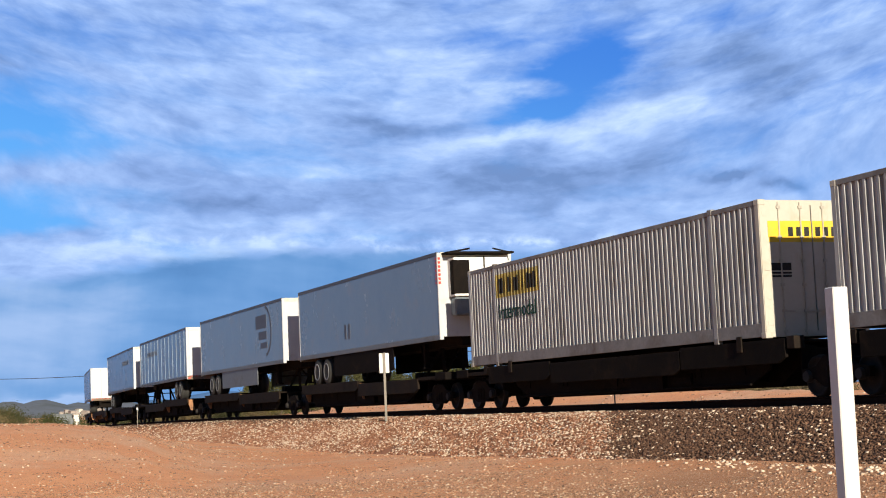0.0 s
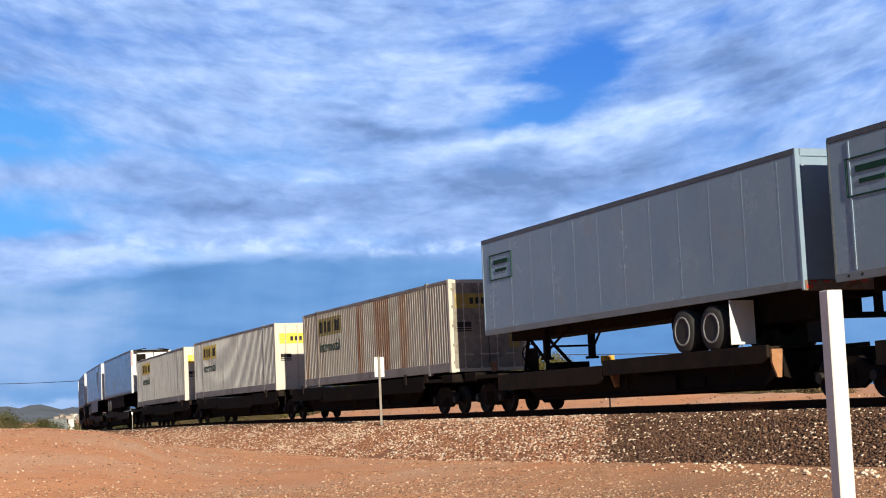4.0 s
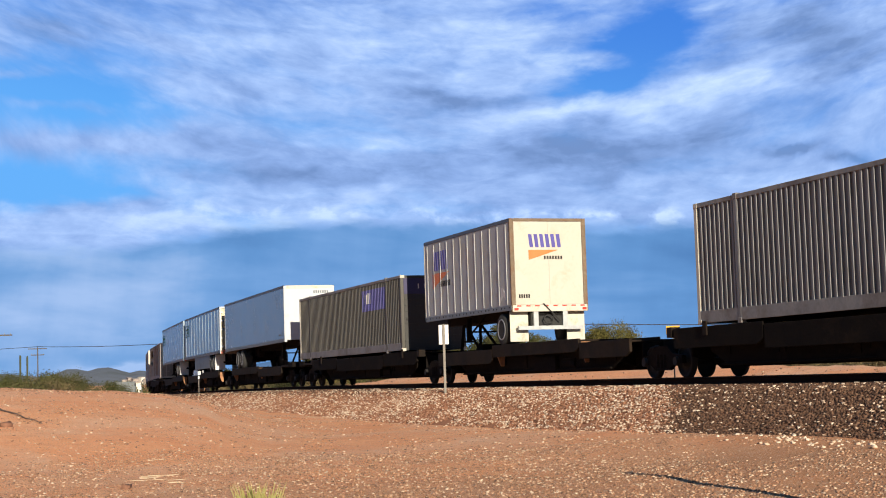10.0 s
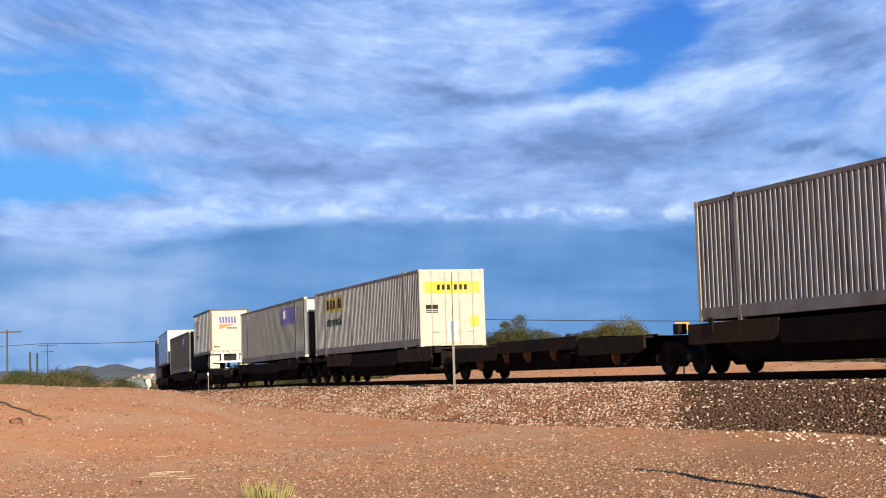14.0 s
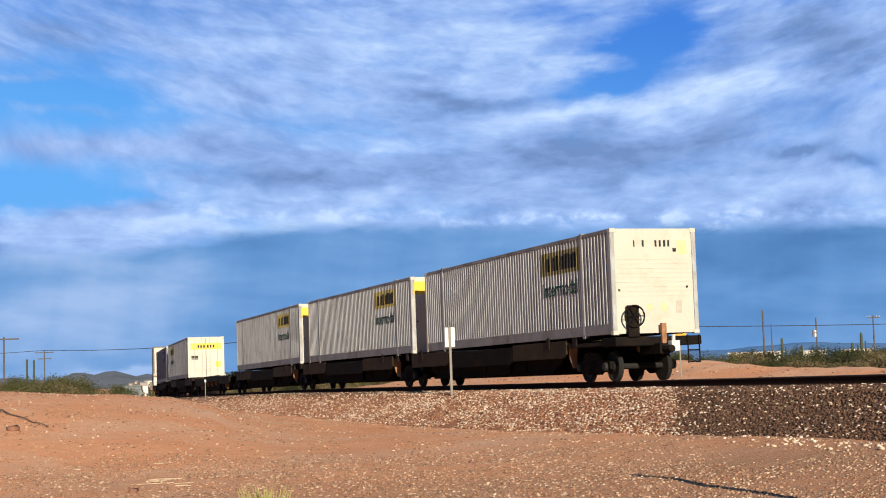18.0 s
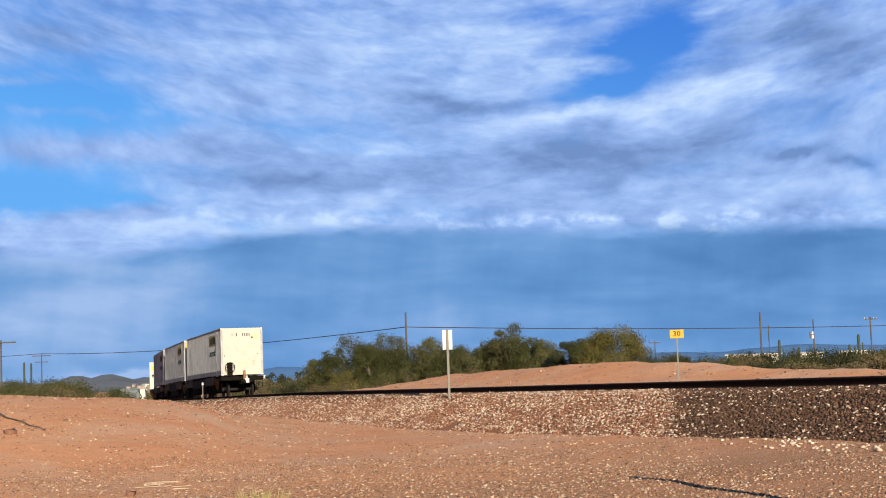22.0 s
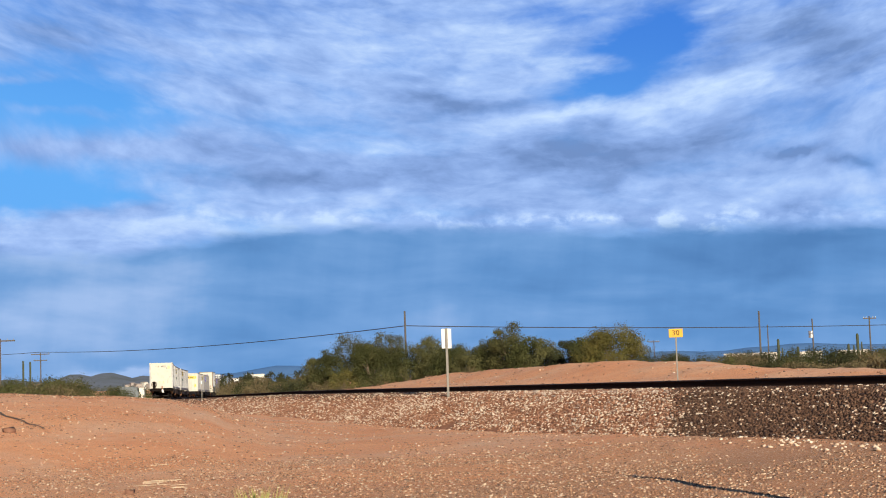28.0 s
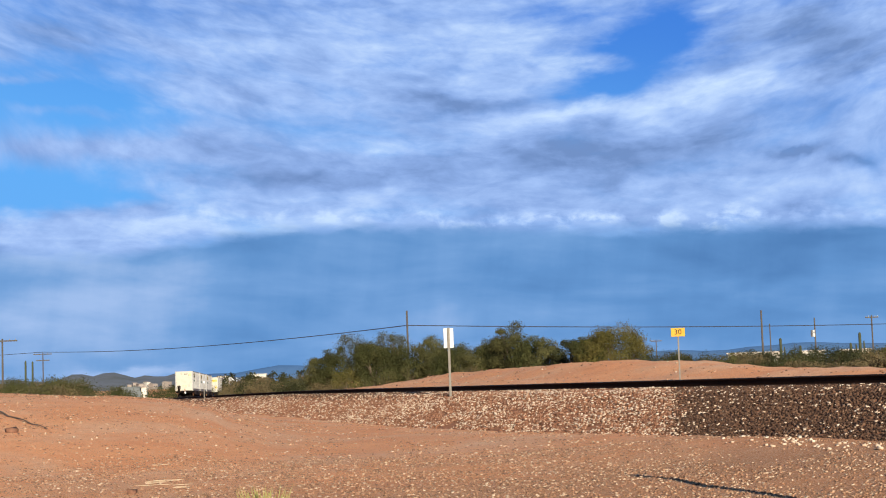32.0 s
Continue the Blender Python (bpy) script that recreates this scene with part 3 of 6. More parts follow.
            piece("logo_mark", bm, M["ink"], d)
    piece("door_header", box(-HL + 0.01, -HL + 0.12, -HW + 0.08, HW - 0.08, CT - 0.12, CT - 0.005, bevel=0.01), frame_mat, root)
    piece("door_sill", box(-HL + 0.01, -HL + 0.12, -HW + 0.08, HW - 0.08, CB + 0.005, CB + 0.12, bevel=0.01), frame_mat, root)
    if band:
        bm = bmesh.new()
        for i in range(4):
            bx(bm, -HL - 0.001, -HL + 0.011, HW - 0.72, HW - 0.24, CB + 1.26 + i * 0.07, CB + 1.30 + i * 0.07)
        piece("notice", bm, M["ink"], root)
        piece("notice", box(-HL, -HL + 0.011, HW - 0.72, HW - 0.24, CB + 1.40, CB + 1.56), M["ink"], root)
        piece("notice", box(-HL, -HL + 0.011, -HW + 0.25, -HW + 0.60, CB + 0.72, CB + 1.14), band, root)
    TURN[0] = None
    on_line(root, center - 6.0, center + 6.0)
    return root


def bogie(u):
    """Two-axle truck, shared by two platforms or under a car's end."""
    root = tagged(new("railcar_bogie"), "dark grimy steel two-axle railway bogie on the rails", "bogie", "bogies of the train")
    for x in (-0.87, 0.87):
        bm = bmesh.new()
        tube(bm, (x, -0.7, 0.42), (x, 0.7, 0.42), 0.08, n=8)
        ax = part("axle", bm, M["wheel"], root)
        for sgn in (-1, 1):
            bm = bmesh.new()
            prof = ((0.685, 0.40), (0.690, 0.445), (0.715, 0.445), (0.725, 0.422), (0.810, 0.418), (0.815, 0.36), (0.78, 0.34), (0.77, 0.15), (0.83, 0.13), (0.83, 0.06))
            lathe_y(bm, x, 0.42, [(sgn * y, r) for y, r in prof], 22)
            part("wheel", bm, M["wheel"], ax, smooth=True)
    for sgn in (-1, 1):
        bm = bmesh.new()
        prof = ((-1.12, 0.36), (-1.12, 0.56), (-0.62, 0.62), (-0.35, 0.82), (0.35, 0.82), (0.62, 0.62), (1.12, 0.56), (1.12, 0.36), (0.66, 0.36), (0.36, 0.20), (-0.36, 0.20), (-0.66, 0.36))
        ya, yb = sgn * 0.90, sgn * 1.02
        va, vb = [bm.verts.new((x, ya, z)) for x, z in prof], [bm.verts.new((x, yb, z)) for x, z in prof]
        bm.faces.new(va)
        bm.faces.new(vb[::-1])
        for i in range(len(prof)):
            j = (i + 1) % len(prof)
            bm.faces.new((va[i], va[j], vb[j], vb[i]))
        sf = part("side_frame", bm, M["grime_steel"], root)
        for x in (-0.87, 0.87):
            bm = bmesh.new()
            tube(bm, (x, sgn * 0.99, 0.42), (x, sgn * 1.10, 0.42), 0.13, 0.11, n=12)
            part("axle_cap", bm, M["cap_steel"], sf)
        bm = bmesh.new()
        for x in (-0.2, 0, 0.2):
            tube(bm, (x, sgn * 0.98, 0.27), (x, sgn * 0.98, 0.6), 0.075, n=8)
        part("spring", bm, M["grime_steel"], sf)
    part("bolster", box(-0.2, 0.2, -0.95, 0.95, 0.48, 0.78, bevel=0.03), M["grime_steel"], root)
    on_line(root, u - 0.87, u + 0.87)
    return root


def poly_y(bm, prof, y0, y1):
    """A profile of (x, z) carried from y0 to y1."""
    va, vb = [bm.verts.new((x, y0, z)) for x, z in prof], [bm.verts.new((x, y1, z)) for x, z in prof]
    bm.faces.new(va)
    bm.faces.new(vb[::-1])
    for i in range(len(prof)):
        j = (i + 1) % len(prof)
        bm.faces.new((va[i], va[j], vb[j], vb[i]))


def poly_x(bm, prof, x0, x1):
    va, vb = [bm.verts.new((x0, y, z)) for y, z in prof], [bm.verts.new((x1, y, z)) for y, z in prof]
    bm.faces.new(va)
    bm.faces.new(vb[::-1])
    for i in range(len(prof)):
        j = (i + 1) % len(prof)
        bm.faces.new((va[i], va[j], vb[j], vb[i]))


def car_end(root, x, k, wheel):
    """End of a car: k +1 at the front, -1 at the rear; x is the end sill's place."""
    bm = bmesh.new()
    bx(bm, *sorted((x - k * 0.9, x + k * 0.35)), -0.16, 0.16, 0.72, 1.0)
    tube(bm, (x + k * 0.3, 0, 0.84), (x + k * 0.75, 0, 0.84), 0.12, 0.1, n=8)
    part("coupler", bm, M["grime_steel"], root)
    part("end_sill", box(*sorted((x - k * 0.9, x)), -1.3, 1.3, 0.95, 1.20, bevel=0.02), M["grime_steel"], root)
    if wheel:
        w, wy = x + k * 0.16, 0.78 if k < 0 else -1.05
        bm = bmesh.new()
        ring = [Vector((w, wy + 0.29 * math.cos(math.pi * i / 12), 1.75 + 0.29 * math.sin(math.pi * i / 12))) for i in range(24)]
        for p, q in zip(ring, ring[1:] + ring[:1]):
            tube(bm, p, q, 0.024, n=6)
        for p in ring[::4]:
            tube(bm, (w, wy, 1.75), p, 0.014, n=5)
        part("brake_wheel", bm, M["grime_steel"], root)
        part("brake_stand", box(*sorted((x - k * 0.02, x + k * 0.10)), wy - 0.16, wy + 0.16, 1.2, 2.05 if k < 0 else 1.9), M["grime_steel"], root)
    for pts in ([(-1.2, 0.45), (-1.2, 1.22)], [(-0.85, 0.45), (-0.85, 1.22)], [(-1.2, 0.48), (-0.85, 0.48)], [(-1.2, 0.8), (-0.85, 0.8)]):
        bm = bmesh.new()
        tube(bm, (x + k * 0.04, *pts[0]), (x + k * 0.04, *pts[1]), 0.02, n=6)
        part("grab_iron", bm, M["grime_steel"], root)
    if k < 0:
        tube_bm = bmesh.new()
        bx(tube_bm, x - 0.62, x - 0.40, -0.30, -0.06, 0.78, 1.06)
        tube(tube_bm, (x - 0.5, -0.18, 1.06), (x - 0.5, -0.18, 1.22), 0.05, n=8)
        part("end_marker", tube_bm, M["ink_pale"], root, "pale end-of-train marker box")
        part("end_post", box(*sorted((x - 0.12, x - 0.02)), -0.18, -0.04, 0.9, 1.55), M["car_yellow"], root, "tan painted post at the car's end")


def platform(rear, front, load="container", tail=0.0, nose=0.0, wheel=0, hitch=0, deck=None):
    """One platform of an articulated spine car, between the bogies at rear and front. tail, nose: overhang of a car's end;
    wheel: the end with the hand brake; hitch: the end with the trailer stand; deck: span of the raised tyre deck."""
    h = (front - rear) / 2
    root = tagged(new("railcar_platform"), "near-black spine railcar platform with tan brackets" + {"empty": ", empty", "trailer": ", carrying a trailer", "container": ", carrying a container"}[load], "railcar", "railcar platforms")
    e = h - 0.35
    bm = bmesh.new()
    poly_y(bm, ((-e, 0.80), (-e, 1.02), (e, 1.02), (e, 0.80), (e - 1.7, 0.74), (e - 2.6, 0.24), (-e + 2.6, 0.24), (-e + 1.7, 0.74)), -0.34, 0.34)
    part("centre_sill", bm, M["grime_steel"], root)
    for sy in (-1, 1):             # deep girders between the bogies
        bm = bmesh.new()
        poly_y(bm, ((-e + 1.9, 1.06), (e - 1.9, 1.06), (e - 2.1, 0.62), (e - 2.9, 0.28), (-e + 2.9, 0.28), (-e + 2.1, 0.62)), sy * 0.86, sy * 0.92)
        part("girder", bm, M["grime_steel"], root)
    d0, d1 = deck or (-(e - 5.2), e - 5.2)
    spans = [(d0, d1, 1.15, 0.80)]
    if d0 > -e + 3.0:
        spans.append((-e + 0.9, d0 - 0.05, 1.03, 0.60))
    if d1 < e - 3.0:
        spans.append((d1 + 0.05, e - 0.9, 1.03, 0.60))
    for xa, xb, top, low in spans:
        steel = M["grime_steel"] if load == "container" else M["car_side"]
        if load == "container":        # brown side sills by the bogies, a low walkway between
            end = xa != d0
            top, low = (1.19, 0.72) if end else (1.13, 0.62)
            if end and rear < 92:
                steel = M["car_brown"]
        dk = part("deck", box(xa, xb, -1.28, 1.28, top - 0.05, top, bevel=0.01), steel, root)
        for sy in (-1, 1):
            bm = bmesh.new()
            poly_y(bm, ((xa, top + 0.03), (xb, top + 0.03), (xb, low), (xa + 0.3, low), (xa, low + 0.12)), sy * 1.22, sy * 1.30)
            bmesh.ops.bevel(bm, geom=bm.edges[:], offset=0.008, segments=1, affect="EDGES")
            part("side_sill", bm, steel, dk)
            stops = [(xa - 0.03, (load == "trailer" and top > 1.1) or (load == "container" and rear < 60 and xa < -e + 1.0), 0.0), (xb - 0.25, load != "container" and top > 1.1, 0.0)]
            n = max(2, round((xb - xa) / 1.9))
            stops += [(xa + (xb - xa) * i / n, load == "empty", 0.16) for i in range(1, n)]
            for x, tan, low_by in stops:
                bm = bmesh.new()
                poly_x(bm, ((sy * 0.34, 0.98), (sy * 0.94, top - 0.07), (sy * 0.94, 0.52), (sy * 0.34, 0.34)), x - 0.02, x + 0.02)
                part("crossbearer", bm, M["grime_steel"], dk)
                if tan:
                    bm = bmesh.new()
                    poly_x(bm, ((sy * 0.945, top - 0.06), (sy * 1.215, top - 0.06), (sy * 1.215, low - low_by), (sy * 1.10, low - 0.30), (sy * 1.0, low - 0.30)), x - 0.03, x + 0.03)
                    part("gusset", bm, M["car_yellow"], dk, "tan painted bracket")
    if load == "container":
        for sx in (-1, 1):
            for sy in (-1, 1):
                part("pedestal", box(*sorted((sx * 7.85, sx * 8.12)), *sorted((sy * 1.05, sy * 1.30)), 1.0, 1.262, bevel=0.01), M["car_side"], root)
        for sx in (-1, 1):
            part("container_guide", box(*sorted((sx * 6.0, sx * 6.2)), 1.30, 1.34, 1.0, 1.34, bevel=0.01), M["car_side"], root)
    bm = bmesh.new()
    bx(bm, -2.2, -0.4, 0.45, 1.05, 0.30, 0.72)
    bx(bm, 0.3, 1.9, 0.5, 0.95, 0.42, 0.86)
    tube(bm, (-3.4, 0.8, 0.5), (-2.5, 0.8, 0.5), 0.2, n=12)
    part("brake_gear", bm, M["grime_steel"], root)
    bm = bmesh.new()
    tube(bm, (-e + 2.7, 1.0, 0.32), (e - 2.7, 1.0, 0.30), 0.03, n=6)
    part("brake_pipe", bm, M["grime_steel"], root)
    if hitch:
        x = hitch * (e - 0.8)
        bm = bmesh.new()
        for sy in (-1, 1):
            tube(bm, (x, sy * 0.36, 1.1), (x - hitch * 0.2, sy * 0.30, 2.16), 0.06, n=8)
            tube(bm, (x - hitch * 1.9, sy * 0.36, 1.1), (x - hitch * 0.3, sy * 0.30, 2.05), 0.05, n=8)
        bx(bm, x - 0.45, x + 0.45, -0.48, 0.48, 2.12, 2.22)
        bx(bm, x - hitch * 2.2 - 0.25, x - hitch * 2.2 + 0.25, -0.5, 0.5, 1.0, 1.3)
        part("trailer_hitch", bm, M["grime_steel"], root)
    if tail:
        car_end(root, -h - tail, -1, wheel < 0)
        part("end_deck", box(-h - tail + 0.2, -e + 0.9, -1.28, 1.28, 1.00, 1.10), M["car_side"], root)
    if nose:
        car_end(root, h + nose, 1, wheel > 0)
        part("end_deck", box(e - 0.9, h + nose - 0.2, -1.28, 1.28, 1.00, 1.10), M["car_side"], root)
    on_line(root, rear, front)
    return root


TB, TT = 2.23, 5.05


def road_wheel(x, y, root, k=1):
    """A dual tyre with its pale rim."""
    bm = bmesh.new()
    r = 0.51
    lathe_y(bm, x, 1.15 + r, [(y * s, q) for s, q in ((1.28 / 1.28, 0.30), (1.28 / 1.28, 0.44), (1.24 / 1.28, 0.50), (1.04 / 1.28, 0.51), (1.00 / 1.28, 0.48), (0.96 / 1.28, 0.51), (0.76 / 1.28, 0.50), (0.72 / 1.28, 0.4))], 24)
    ty = piece("tyre", bm, M["rubber"], root, smooth=True)
    bm = bmesh.new()
    lathe_y(bm, x, 1.15 + r, [(y * s, q) for s, q in ((0.99, 0.345), (1.012, 0.335), (1.012, 0.295), (0.86, 0.27), (0.84, 0.14), (0.97, 0.11), (0.98, 0.04))], 20)
    piece("rim", bm, M["rim_pale"], ty, "pale steel rim", smooth=True)


def trailer(center, body_mat, end_mat, length=16.1, flip=False, label="", ribs=0, rib_mat=None, skirt=False, flap=None, logo="", reefer=False, slide=2.3, edge=None, top=TT, rust=False, bottom=TB, seam=0.018):
    """Road van trailer riding on a platform. Its doors face the train's tail unless it rides backwards."""
    TURN[0] = HALF_TURN if flip else None
    root = tagged(new("van_trailer"), label, "trailer", "trailer loads")
    h, w = length / 2, 1.295
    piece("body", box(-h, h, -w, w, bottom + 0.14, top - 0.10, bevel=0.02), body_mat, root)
    for sy in (-1, 1):
        ya, yb = sorted((sy * (w - 0.04), sy * (w + 0.014)))
        piece("top_rail", box(-h + 0.01, h - 0.01, ya, yb, top - 0.115, top + 0.004, bevel=0.008), M["trailer_rail"], root)
        piece("bottom_rail", box(-h + 0.01, h - 0.01, ya, yb, bottom, bottom + 0.17, bevel=0.008), M["skirt"], root)
        for i in range(ribs):
            x = -h + length * (i + 0.5) / ribs
            piece("side_post", box(x - 0.025, x + 0.025, *sorted((sy * w, sy * (w + seam))), bottom + 0.2, top - 0.17), rib_mat or body_mat, root)
        if ribs and seam > 0.01:
            bm = bmesh.new()
            for i in range(ribs):
                x = -h + length * (i + 0.5) / ribs
                for dx in (-0.22, 0.2):
                    bx(bm, x + dx, x + dx + 0.07, *sorted((sy * (w + 0.010), sy * (w + 0.018))), bottom + 0.07, bottom + 0.12)
            piece("slotted_strip", bm, M["ink"], root)
        if logo == "ship":         # purple-blue letters as plain slanted bars over an orange wedge
            bm = bmesh.new()
            x1 = h - 1.0
            for i, dz in enumerate((0, 0, 0)):
                for k in (0, 1):
                    x = x1 - i * 0.52 - k * 0.26
                    prof = ((x, top - 0.45), (x - 0.17, top - 0.45), (x - 0.25, top - 1.12), (x - 0.08, top - 1.12))
                    poly_y(bm, prof, sy * w, sy * (w + 0.008))
            lg = piece("logo_mark", bm, M["logo_blue"], root, "violet-blue slanted logo bars")
            bm = bmesh.new()
            poly_y(bm, ((x1 + 0.1, top - 1.22), (x1 - 1.7, top - 1.22), (x1 + 0.1, top - 1.75)), sy * w, sy * (w + 0.008))
            piece("logo_wedge", bm, M["logo_orange"], lg, "orange wedge")
            bm = bmesh.new()
            bars(bm, x1 - 1.75, x1 - 0.6, top - 1.72, top - 1.52, sy * w, sy, 7, 0.35, 0.008)
            piece("logo_mark", bm, M["ink"], lg)
            bm = bmesh.new()
            poly_y(bm, ((-h + 0.75, bottom + 0.75), (-h + 0.9, bottom + 0.75), (-h + 0.9, bottom + 0.5), (-h + 1.15, bottom + 0.3), (-h + 0.95, bottom + 0.3), (-h + 0.72, bottom + 0.48), (-h + 0.5, bottom + 0.35), (-h + 0.52, bottom + 0.55)), sy * w, sy * (w + 0.006))
            piece("paint_scrawl", bm, M["ink_pale"], root)
        elif logo == "box":
            bm = bmesh.new()
            x1, z1 = h - 0.55, top - 0.50
            for a in ((x1 - 1.55, x1, z1 - 0.03, z1), (x1 - 1.55, x1, z1 - 0.75, z1 - 0.72), (x1 - 1.55, x1 - 1.52, z1 - 0.75, z1), (x1 - 0.03, x1, z1 - 0.75, z1), (x1 - 1.3, x1 - 0.3, z1 - 0.30, z1 - 0.18), (x1 - 1.2, x1 - 0.4, z1 - 0.52, z1 - 0.44)):
                bx(bm, a[0], a[1], *sorted((sy * w, sy * (w + (0.022 if ribs else 0.006)))), a[2], a[3])
            piece("logo_outline", bm, M["ink_green"], root)
        elif logo == "arc":
            bm = bmesh.new()
            cx, cz = h - 2.9, (top + bottom) / 2 + 0.15
            for i in range(16):
                a, b = math.pi * (-0.5 + i / 16), math.pi * (-0.5 + (i + 1) / 16)
                ca, sa, cb, sb = math.cos(a), math.sin(a), math.cos(b), math.sin(b)
                poly_y(bm, ((cx + 0.85 * ca, cz + 1.0 * sa), (cx + 1.05 * ca, cz + 1.12 * sa), (cx + 1.05 * cb, cz + 1.12 * sb), (cx + 0.85 * cb, cz + 1.0 * sb)), sy * w, sy * (w + 0.006))
            for a in ((-1.7, 0.2, 0.15, 0.75), (-1.2, 0.2, -0.35, 0.0), (-0.9, 0.3, -0.75, -0.5)):
                bx(bm, cx + a[0], cx + a[1], *sorted((sy * w, sy * (w + 0.006))), cz + a[2], cz + a[3])
            piece("logo_arc", bm, M["logo_grey"], root)
        elif logo == "marks":
            bm = bmesh.new()
            for a in (0.0, 0.45):
                bx(bm, h - 10.0 + a, h - 9.75 + a, *sorted((sy * w, sy * (w + 0.006))), bottom + 0.55, bottom + 1.1)
            piece("number_mark", bm, M["logo_grey"], root)
        elif logo == "name":
            bm = bmesh.new()
            bars(bm, h - 6.5, h - 2.6, top - 1.05, top - 0.75, sy * w, sy, 9, 0.3, 0.006)
            piece("logo_mark", bm, M["logo_grey"], root)
        if skirt:
            ya, yb = sorted((sy * (w - 0.05), sy * (w - 0.02)))
            piece("side_skirt", box(-h + 4.6, h - 4.6, ya, yb, bottom - 0.80, bottom, bevel=0.008), M["skirt"] if skirt is True else M["grime_steel"], root, "side skirt panel")
    piece("roof", box(-h + 0.03, h - 0.03, -w + 0.03, w - 0.03, top - 0.11, top - 0.02, bevel=0.01), M["white_paint"], root)
    piece("underframe", box(-h + 0.1, h - 0.1, -0.5, 0.5, bottom - 0.18, bottom + 0.15), M["grime_steel"], root)
    # tail with doors
    fm = M["rust_frame"] if rust else (edge or end_mat)
    for sy in (-1, 1):
        piece("door_post", box(-h - 0.03, -h + 0.06, *sorted((sy * (w - (0.08 if edge else 0.13)), sy * (w + 0.01))), bottom - 0.04, top, bevel=0.01), fm, root)
    piece("door_header", box(-h - 0.03, -h + 0.06, -w + 0.075, w - 0.075, top - (0.09 if rust or edge else 0.16), top, bevel=0.01), fm, root)
    piece("door_sill", box(-h - 0.04, -h + 0.06, -w + 0.02, w - 0.02, bottom - 0.05, bottom + 0.16, bevel=0.01), M["white_dirty"] if logo == "ship" else M["rust_frame"], root)
    for sy in (-1, 1):
        d = piece("door", box(-h - 0.012, -h + 0.03, *sorted((sy * 0.004, sy * (w - (0.085 if edge else 0.135)))), bottom + 0.17, top - (0.10 if rust or edge else 0.17), bevel=0.006), end_mat, root)
        if not rust:
            bm = bmesh.new()
            tube(bm, (-h - 0.03, sy * 0.40, bottom + 0.1), (-h - 0.03, sy * 0.40, top - 0.1), 0.016, n=8)
            piece("locking_bar", bm, M["galv_dirty"], d)
        if edge:
            for i in range(5):
                zz = bottom + 0.35 + i * 0.52
                piece("hinge", box(-h - 0.045, -h - 0.028, *sorted((sy * (w - 0.20), sy * (w + 0.016))), zz, zz + 0.10, bevel=0.004), edge, d)
        piece("lamp", box(-h - 0.05, -h - 0.03, *sorted((sy * (w - 0.20), sy * (w - 0.06))), bottom - 0.01, bottom + 0.07), M["lamp_red"], root, "red tail lamp")
    if edge:
        piece("notice_strip", box(-h - 0.022, -h - 0.013, -w + 0.30, w - 0.30, top - 0.62, top - 0.44), M["flap_white"], root, "white strip across the doors")
    for i in range(8):
        y = -w + 0.12 + i * 0.31
        piece("reflector_strip", box(-h - 0.046, -h - 0.04, y, y + 0.15, bottom + 0.11, bottom + 0.15), M["lamp_red"], root)
    bm = bmesh.new()
    for sy in (-1, 1):
        bx(bm, -h - 0.03, -h + 0.08, *sorted((sy * 0.42, sy * 0.58)), bottom - 0.55, bottom)
    bx(bm, -h - 0.04, -h + 0.08, -1.1, 1.1, bottom - 0.62, bottom - 0.50)
    piece("rear_guard", bm, M["galv"] if logo == "ship" else M["grime_steel"], root)
    if logo == "ship":
        bm = bmesh.new()
        for i in range(3):
            for k in (0, 1):
                y = 0.68 - i * 0.38 - k * 0.19
                poly_x(bm, ((y, top - 0.5), (y - 0.12, top - 0.5), (y - 0.17, top - 0.92), (y - 0.05, top - 0.92)), -h - 0.02, -h - 0.012)
        lg = piece("logo_mark", bm, M["logo_blue"], root, "violet-blue slanted logo bars")
        bm = bmesh.new()
        poly_x(bm, ((0.68, top - 1.0), (-0.35, top - 1.0), (0.68, top - 1.32)), -h - 0.02, -h - 0.012)
        piece("logo_wedge", bm, M["logo_orange"], lg, "orange wedge")
        bm = bmesh.new()
        for i in range(7):
            bx(bm, -h - 0.02, -h - 0.012, 0.10 - i * 0.095, 0.16 - i * 0.095, top - 1.30, top - 1.19)
        for i in range(5):
            bx(bm, -h - 0.02, -h - 0.012, 1.0 - i * 0.08, 1.055 - i * 0.08, bottom + 0.38, bottom + 0.50)
        piece("logo_mark", bm, M["ink"], lg)
        bm = bmesh.new()
        for i in range(14):
            a, b = 2 * math.pi * i / 7, 2 * math.pi * (i + 1) / 7
            tube(bm, (-h - 0.06 - 0.003 * i, 0.1 + 0.16 * math.cos(a), bottom - 0.3 + 0.14 * math.sin(a)), (-h - 0.06 - 0.003 * i, 0.1 + 0.16 * math.cos(b), bottom - 0.3 + 0.14 * math.sin(b)), 0.02, n=5)
        tube(bm, (-h - 0.07, 0.25, bottom + 0.2), (-h - 0.07, -0.3, bottom - 0.35), 0.02, n=5)
        bx(bm, -h + 0.1, -h + 0.5, -0.62, 0.62, bottom - 0.5, bottom)
        piece("air_hose", bm, M["rubber"], root)
    # nose
    piece("nose_wall", box(h - 0.02, h + 0.02, -w + 0.10, w - 0.10, bottom + 0.1, top - 0.12, bevel=0.01), end_mat, root)
    for sy in (-1, 1):
        piece("nose_post", box(h - 0.06, h + 0.025, *sorted((sy * (w - 0.13), sy * (w + 0.012))), bottom, top - 0.02, bevel=0.02), end_mat, root)
    piece("nose_header", box(h - 0.05, h + 0.03, -w + 0.1, w - 0.1, top - 0.16, top - 0.005, bevel=0.01), M["white_dirty"], root)
